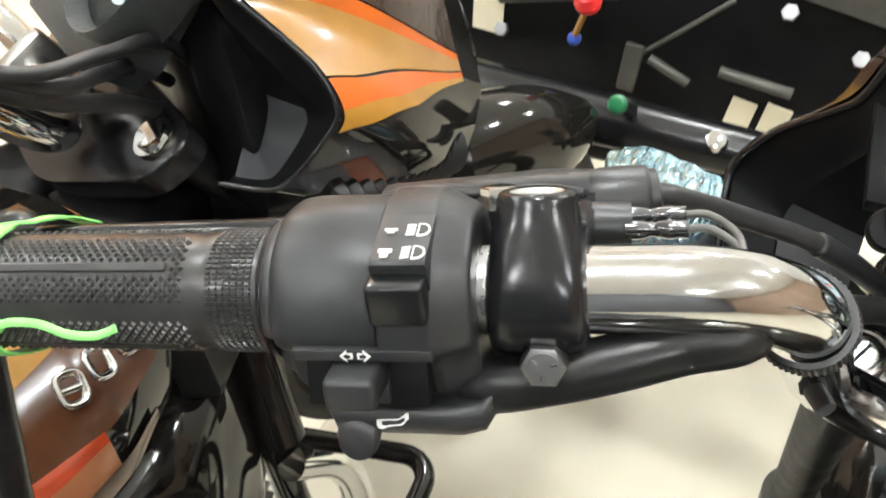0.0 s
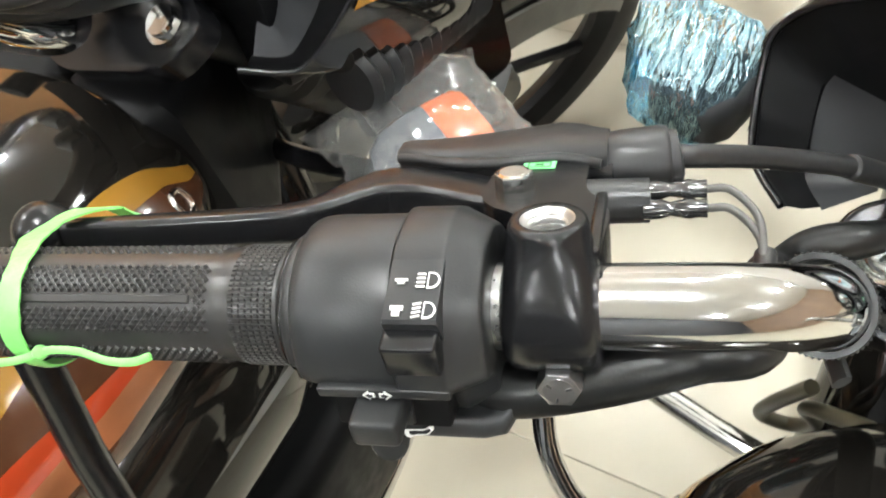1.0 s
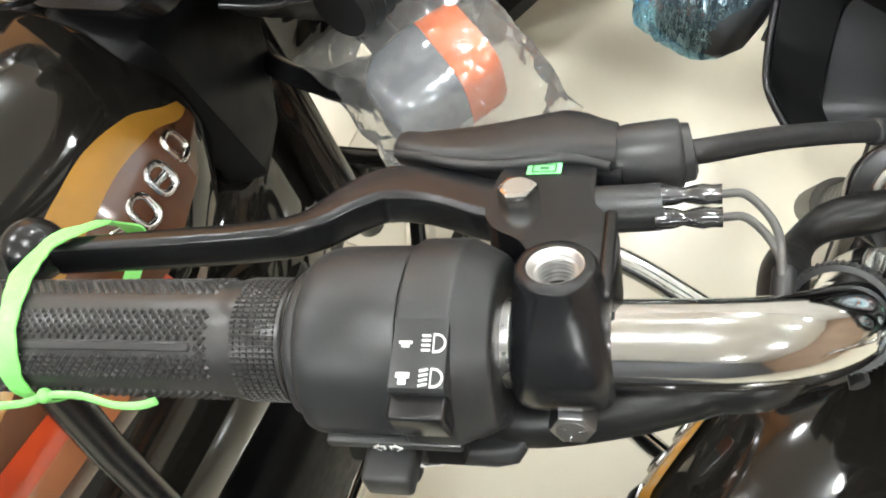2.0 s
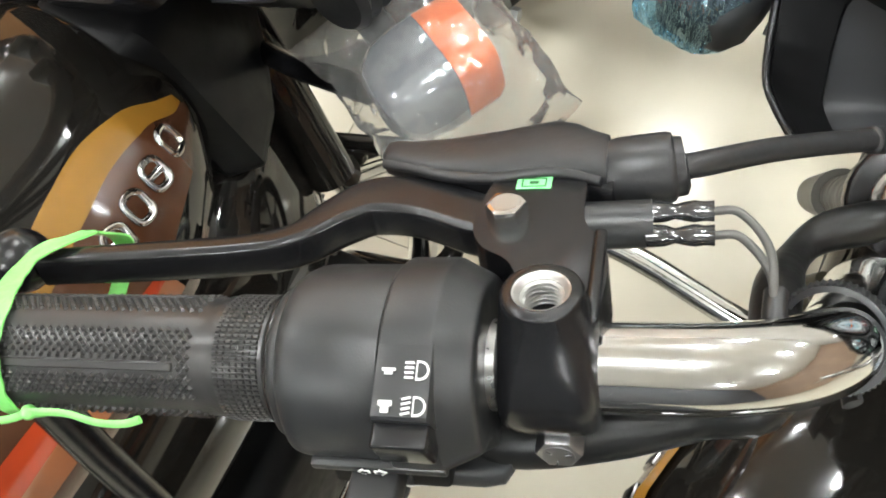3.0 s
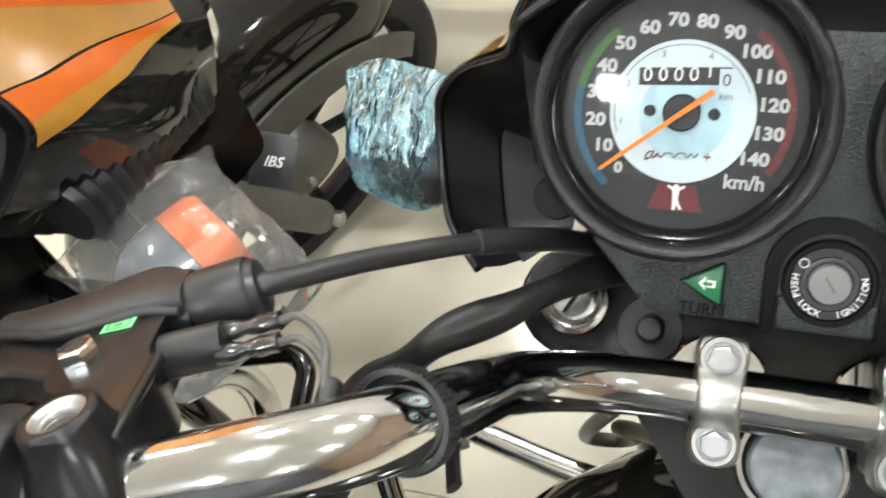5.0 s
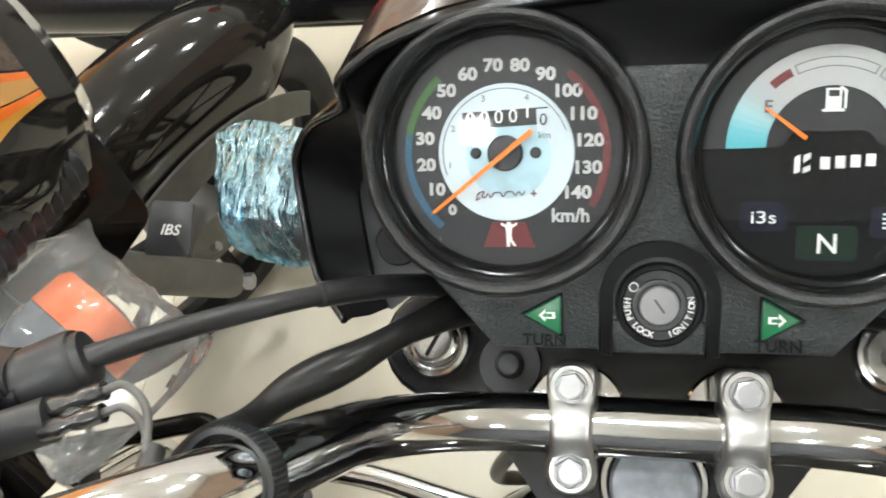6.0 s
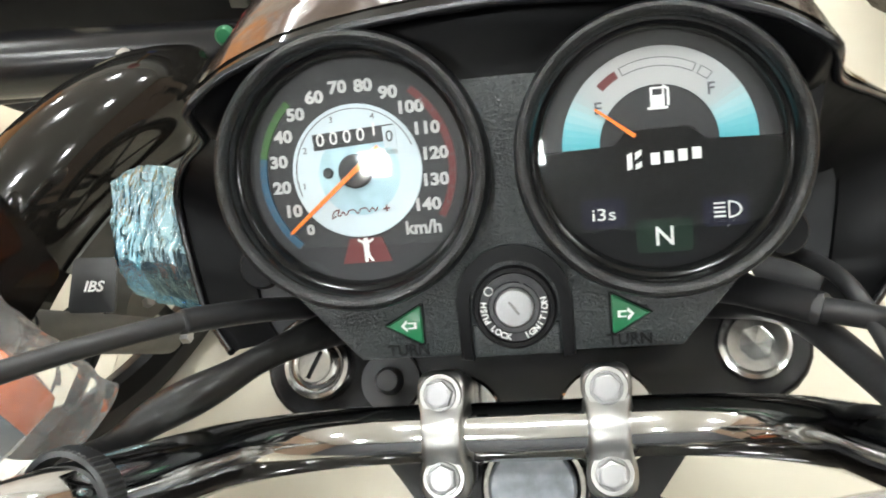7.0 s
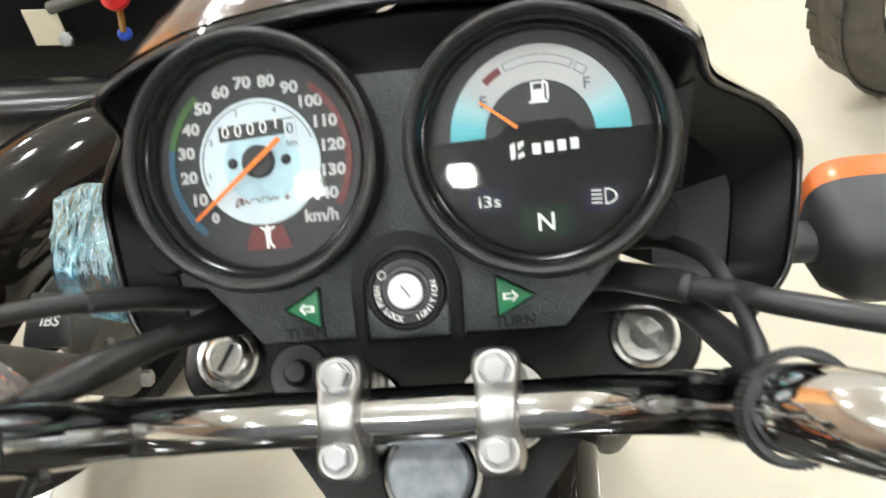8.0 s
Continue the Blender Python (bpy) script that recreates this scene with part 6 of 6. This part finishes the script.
    for pts, r in (([(0.03, 0.07, 0.93), (0.065, 0.045, 0.965), (0.10, 0.020, 0.985), (0.130, -0.015, 1.005), (0.124, -0.088, 1.060)], 0.0045), ([(0.04, 0.09, 0.93), (0.085, 0.060, 0.985), (0.12, 0.020, 1.005), (0.140, -0.025, 1.020), (0.130, -0.088, 1.062)], 0.004), ([(0.05, 0.06, 0.92), (0.085, 0.030, 0.955), (0.110, -0.010, 0.985), (0.122, -0.050, 1.020), (0.122, -0.086, 1.056)], 0.0055)):
        cable_run(bike, "control_cable", [head @ Vector(p) for p in pts], r)
    # grey stay along the fender's edge with its small label
    rings = []
    for i in range(25):
        a = radians(112 - 70 * i / 24)
        k = 1 - 0.45 * i / 24
        rings.append([turned @ Vector((0.078 + dx, rr * math.cos(a), rr * math.sin(a))) for rr, dx in ((0.245 - 0.030 * k, 0.016), (0.245 + 0.018 * k, 0.002), (0.245 + 0.018 * k, -0.002), (0.245 - 0.030 * k, 0.011))])
    p = part("fender_stay", loft(rings), ALLOY, bike, "grey fender stay with small label")
    stay = basis((-0.461, 0.343, 0.586), (0.96, 0.10, -0.22), (0.05, 0.85, 0.45))
    part("label_tab", plate(rounded([(-0.024, -0.026), (0.022, -0.026), (0.022, 0.03), (-0.020, 0.03)], 0.005), -0.006, -0.001, stay, 0.001), PLASTIC, p)
    part("stay_label", letters("IBS", 0.0150, stay @ pose(0, 0, 0), shear=0.25, bold=0.0003), PRINT, p)
    # lower cowl bracket
    flap = basis((-0.385, 0.235, 0.79), (0.35, -0.15, -0.9), (-0.75, -0.62, -0.15))
    part("lamp_bracket", plate(rounded([(-0.045, -0.022), (0.036, -0.010), (0.054, 0.045), (0.05, 0.12), (-0.03, 0.12)], 0.012), -0.006, 0.0, flap, 0.002), PAINT, bike, "gloss black lamp bracket")
    part("cable_gaiter", tube([Vector((-0.390, 0.080, 0.880)).lerp(Vector((-0.375, 0.205, 0.855)), i / 26) for i in range(27)], [0.019 + 0.004 * (i % 2) for i in range(27)], 24), SLEEVE, bike, "ribbed black gaiter under the cowl")
    part("frame_tube", tube(spline([(-0.600, 0.155, 0.83), (-0.5306, 0.1118, 0.72), (-0.4948, 0.0847, 0.64), (-0.4810, 0.0740, 0.605)], 6), 0.021, 20), PAINT, bike, "gloss black frame tube")
    part("brake_lever", tube([(-0.3335, -0.160, 1.022), (-0.334, -0.1766, 0.9607), (-0.330, -0.192, 0.8992), (-0.327, -0.205, 0.84)], 0.0072, 14), ENAMEL, bike, "black brake lever")
    br = basis((-0.470, -0.075, 0.63), (0.05, 0.98, 0), (-0.75, 0, -0.65))
    q = part("guard_bracket", plate(rounded([(-0.14, -0.03), (0.06, -0.035), (0.075, 0.0), (0.03, 0.03), (-0.14, 0.035)], 0.01), -0.003, 0.003, br, 0.001), ALLOY, bike, "grey perforated guard bracket")
    for x in (-0.07, 0.01):
        part("slot", plate([(x + a * 1.6, b) for a, b in arc(0.011, 0, 345, 20)], 0.0, 0.0036, br), PLASTIC_AND_SHADE, q)
    part("indicator_stalk", tube([(-0.57, 0.127, 0.70), (-0.55, 0.1186, 0.7143), (-0.46, 0.085, 0.772), (-0.3755, 0.062, 0.822)], 0.0085, 16), ENAMEL, bike, "black indicator stalk")
    ind, m = indicator(bike, (-0.362, 0.092, 0.815), (0.84, -0.54, 0.0), shade=POD_GREY, half=0.032, deep=0.031)
    rings = []
    for k in range(26):
        x = -0.058 + 0.145 * k / 25
        size = 1.0 if x > -0.03 else 1.0 + 0.25 * (-0.03 - x) / 0.028
        flat = max(0.06, min(1.0, (x + 0.060) / 0.036, 1.0 - (x - 0.055) / 0.045))
        ring = []
        for i in range(72):
            t = 2 * math.pi * i / 72
            p = Vector((x, 0.051 * size * math.copysign(abs(math.cos(t)) ** 0.7, math.cos(t)) + 0.008, 0.043 * size * flat * math.sin(t)))
            fold = abs(noise.noise(p * 34)) * 0.009 + abs(noise.noise(p * 80)) * 0.003
            ring.append(p + Vector((0.006 * noise.noise(p * 30), math.cos(t), math.sin(t) * flat)) * (0.008 - fold))
        rings.append(ring)
    b = part("wrapping", moved(loft(rings), m), BAG, ind, "loose clear plastic bag", 12)
    b.visible_shadow = False
    return bike


subject_bike()
neighbour_bike()


# ---------------------------------------------------------------- the green strip tied round grip and lever
def green_strip():
    st = thing("plastic_strip", LOC @ Vector((-0.128, 0, 0)), "bright green plastic strip tied round grip and lever", "strip")
    side = LOC.to_3x3() @ Vector((1, 0, 0))
    path = [(-0.1170, 0.0400, 0.0120), (-0.1200, 0.0302, 0.0158), (-0.1250, 0.0225, 0.0160), (-0.1240, 0.0120, 0.0172), (-0.1205, 0.0014, 0.0178), (-0.1182, -0.0088, 0.0156), (-0.1180, -0.0146, 0.0102), (-0.1190, -0.0177, 0.0018), (-0.1185, -0.0158, -0.0085), (-0.1180, -0.0080, -0.0168), (-0.1170, 0.0150, -0.0185), (-0.1160, 0.0400, -0.0100), (-0.1160, 0.0500, 0.0)]
    loop = spline([LOC @ Vector(p) for p in path + path[:1]], 6)
    rings = []
    for i, p in enumerate(loop):
        wide = 0.0035 + 0.0004 * math.sin(i * 0.37) + 0.0002 * math.sin(i * 1.3)
        t = (loop[min(i + 1, len(loop) - 1)] - loop[max(i - 1, 0)]).normalized()
        e = (side - t * side.dot(t)).normalized()
        n = t.cross(e).normalized()
        rings.append([p + e * (wide * k) + n * (0.0003 * h + 0.00025 * math.sin(3 * k + 0.5 * i)) for k, h in ((-1, -1), (-0.3, -1), (0.3, -1), (1, -1), (1, 1), (0.3, 1), (-0.3, 1), (-1, 1))])
    part("loop", loft(rings, caps=False), TIE_GREEN, st)
    part("knot", ball(0.0022, LOC @ pose(-0.1115, -0.0180, -0.0055)), TIE_GREEN, st)
    for end in ([(-0.1115, -0.0182, -0.0055), (-0.106, -0.0188, -0.0040), (-0.098, -0.0186, -0.0045), (-0.090, -0.0190, -0.0070), (-0.082, -0.0186, -0.0075), (-0.076, -0.0184, -0.0055)], [(-0.1115, -0.0182, -0.0055), (-0.122, -0.0195, -0.0080), (-0.150, -0.0205, -0.0100)]):
        part("loose_end", tube(spline([LOC @ Vector(p) for p in end], 6), 0.0012, 8, flat=0.45), TIE_GREEN, st)


green_strip()


# ---------------------------------------------------------------- machines behind
def silencer_bike():
    b = thing("motorcycle", (-0.45, 0.95, 0), "black motorcycle seen from its exhaust side", "motorcycle", "parked motorcycles")
    part("fuel_tap", lathe([(0.017, 0), (0.019, 0.010), (0.012, 0.022), (0, 0.024)], 24, pose(-0.48, 0.79, 0.672, 30)), RED_PLASTIC, b, "red plastic tap")
    part("fuel_hose", tube(spline([(-0.482, 0.79, 0.672), (-0.492, 0.80, 0.645), (-0.505, 0.81, 0.615)], 6), 0.005, 10), GOLD, b, "tan fuel hose")
    part("hose_clip", ball(0.010, pose(-0.508, 0.815, 0.605), 16), BLUE_PLASTIC, b, "blue hose clip")
    m = part("silencer", tube([(-1.42, 0.93, 0.43), (-1.36, 0.925, 0.435), (-0.80, 0.885, 0.445), (-0.50, 0.865, 0.45), (-0.20, 0.855, 0.45), (0.10, 0.86, 0.45)], [0.03, 0.052, 0.052, 0.042, 0.034, 0.028], 24), ENAMEL, b, "long matt black silencer")
    for x in (-0.61, -0.295):
        part("shield_bolt", lathe([(0.016, 0), (0.014, 0.012), (0, 0.016)], 20, pose(x, 0.833, 0.475, 40)), CHROME, m)
    wheel(b, (-1.0, 1.25, 0.30), (0, 1, 0), name="rear_wheel")
    part("seat", box(1.2, 0.25, 0.10, pose(-0.6, 1.22, 0.74), 0.04, 3), SLEEVE, b)
    part("body", box(1.20, 0.26, 0.46, pose(-0.55, 1.14, 0.46), 0.06, 3), PLASTIC_AND_SHADE, b)
    part("side_bracket", box(0.030, 0.012, 0.085, pose(-0.475, 0.985, 0.475, 0, 8, 0), 0.003), ALLOY, b, "grey bracket")
    part("side_panel", box(0.16, 0.012, 0.06, pose(-0.165, 0.99, 0.645, 0, 12, 0), 0.006), ALLOY, b, "grey frame panel")
    for p0, p1, r in (((-0.335, 0.985, 0.497), (-0.225, 0.985, 0.482), 0.009), ((-0.446, 0.985, 0.497), (-0.380, 0.985, 0.466), 0.008), ((-0.46, 0.99, 0.50), (-0.33, 0.99, 0.612), 0.004), ((-0.70, 0.98, 0.56), (-0.50, 0.98, 0.60), 0.010)):
        part("frame_rail", tube([Vector(p0), Vector(p0).lerp(Vector(p1), 0.5), Vector(p1)], r, 14), ALLOY, b, "dull frame rail")
    for p in ((-0.251, 0.985, 0.609), (-0.145, 0.985, 0.556), (-0.70, 0.985, 0.50)):
        part("frame_bolt", hex_bolt(0.022, 0.010, pose(*p, 60), 0), STEEL, b)
    part("label_card", box(0.055, 0.002, 0.065, pose(-0.725, 0.984, 0.525, 0, 6, 0)), CREAM, b, "cream paper label")
    for x in (-0.298, -0.245):
        part("label_card", box(0.040, 0.002, 0.060, pose(x, 1.004, 0.415, 0, 12, 0)), CREAM, b, "cream paper label")
    part("reflector", lathe([(0.014, 0), (0.014, 0.006), (0.010, 0.010), (0, 0.011)], 24, pose(-0.43, 0.79, 0.53, 60)), LAMP_GREEN, b, "green lens")
    part("reflector_stalk", tube([(-0.43, 0.80, 0.525), (-0.43, 0.87, 0.47)], 0.012, 12), PLASTIC_AND_SHADE, b)


def far_bike():
    b = thing("motorcycle", (1.156, 1.48, 0), "dark motorcycle with black alloy wheel across the aisle", "motorcycle", "parked motorcycles")
    xf = pose(1.156, 1.48, 0, 0, 0, 117)
    wheel(b, (0.80, 1.30, 0.31), (0.45, -0.89, 0), 0.31, 0.13, name="front_wheel", tread=True, deep=0.085)
    fender(b, (0, 0.40, 0.31), xf, 0.375, 0.32, 0.078)
    for x in (-0.095, 0.095):
        part("fork_slider", tube([xf @ Vector((x, 0.40, 0.31)), xf @ Vector((x, 0.22, 0.62))], 0.022, 16), ALLOY, b)
        part("fork_leg", tube([xf @ Vector((x, 0.22, 0.62)), xf @ Vector((x, 0.05, 0.92))], 0.016, 16), PLASTIC_AND_SHADE, b)
    fuel_tank(b, xf)
    engine(b, xf)
    frame_and_seat(b, xf)
    wheel(b, xf @ Vector((0, -0.93, 0.30)), xf.to_3x3() @ Vector((1, 0, 0)), name="rear_wheel")
    part("handlebar", tube([xf @ p for p in list(reversed(bar_path(-1))) + bar_path(1)[1:]], BAR_R, 20), CHROME, b, "chrome handlebar tube")


silencer_bike()
far_bike()


# ---------------------------------------------------------------- floor tiles
def floor_tiles():
    me = None
    for i in range(-6, 6):
        for j in range(-5, 7):
            if me is None:
                bm = box(0.7988, 0.7988, 0.008, Matrix(), 0.001, 1)
                ob = part("tile", bm, FLOOR, showroom_floor)
                me = ob.data
            else:
                ob = new("tile", me)
                ob.parent = showroom_floor
            ob.location = (0.80 * i + 0.4, 0.60 + 0.80 * j, -0.004)


floor_tiles()
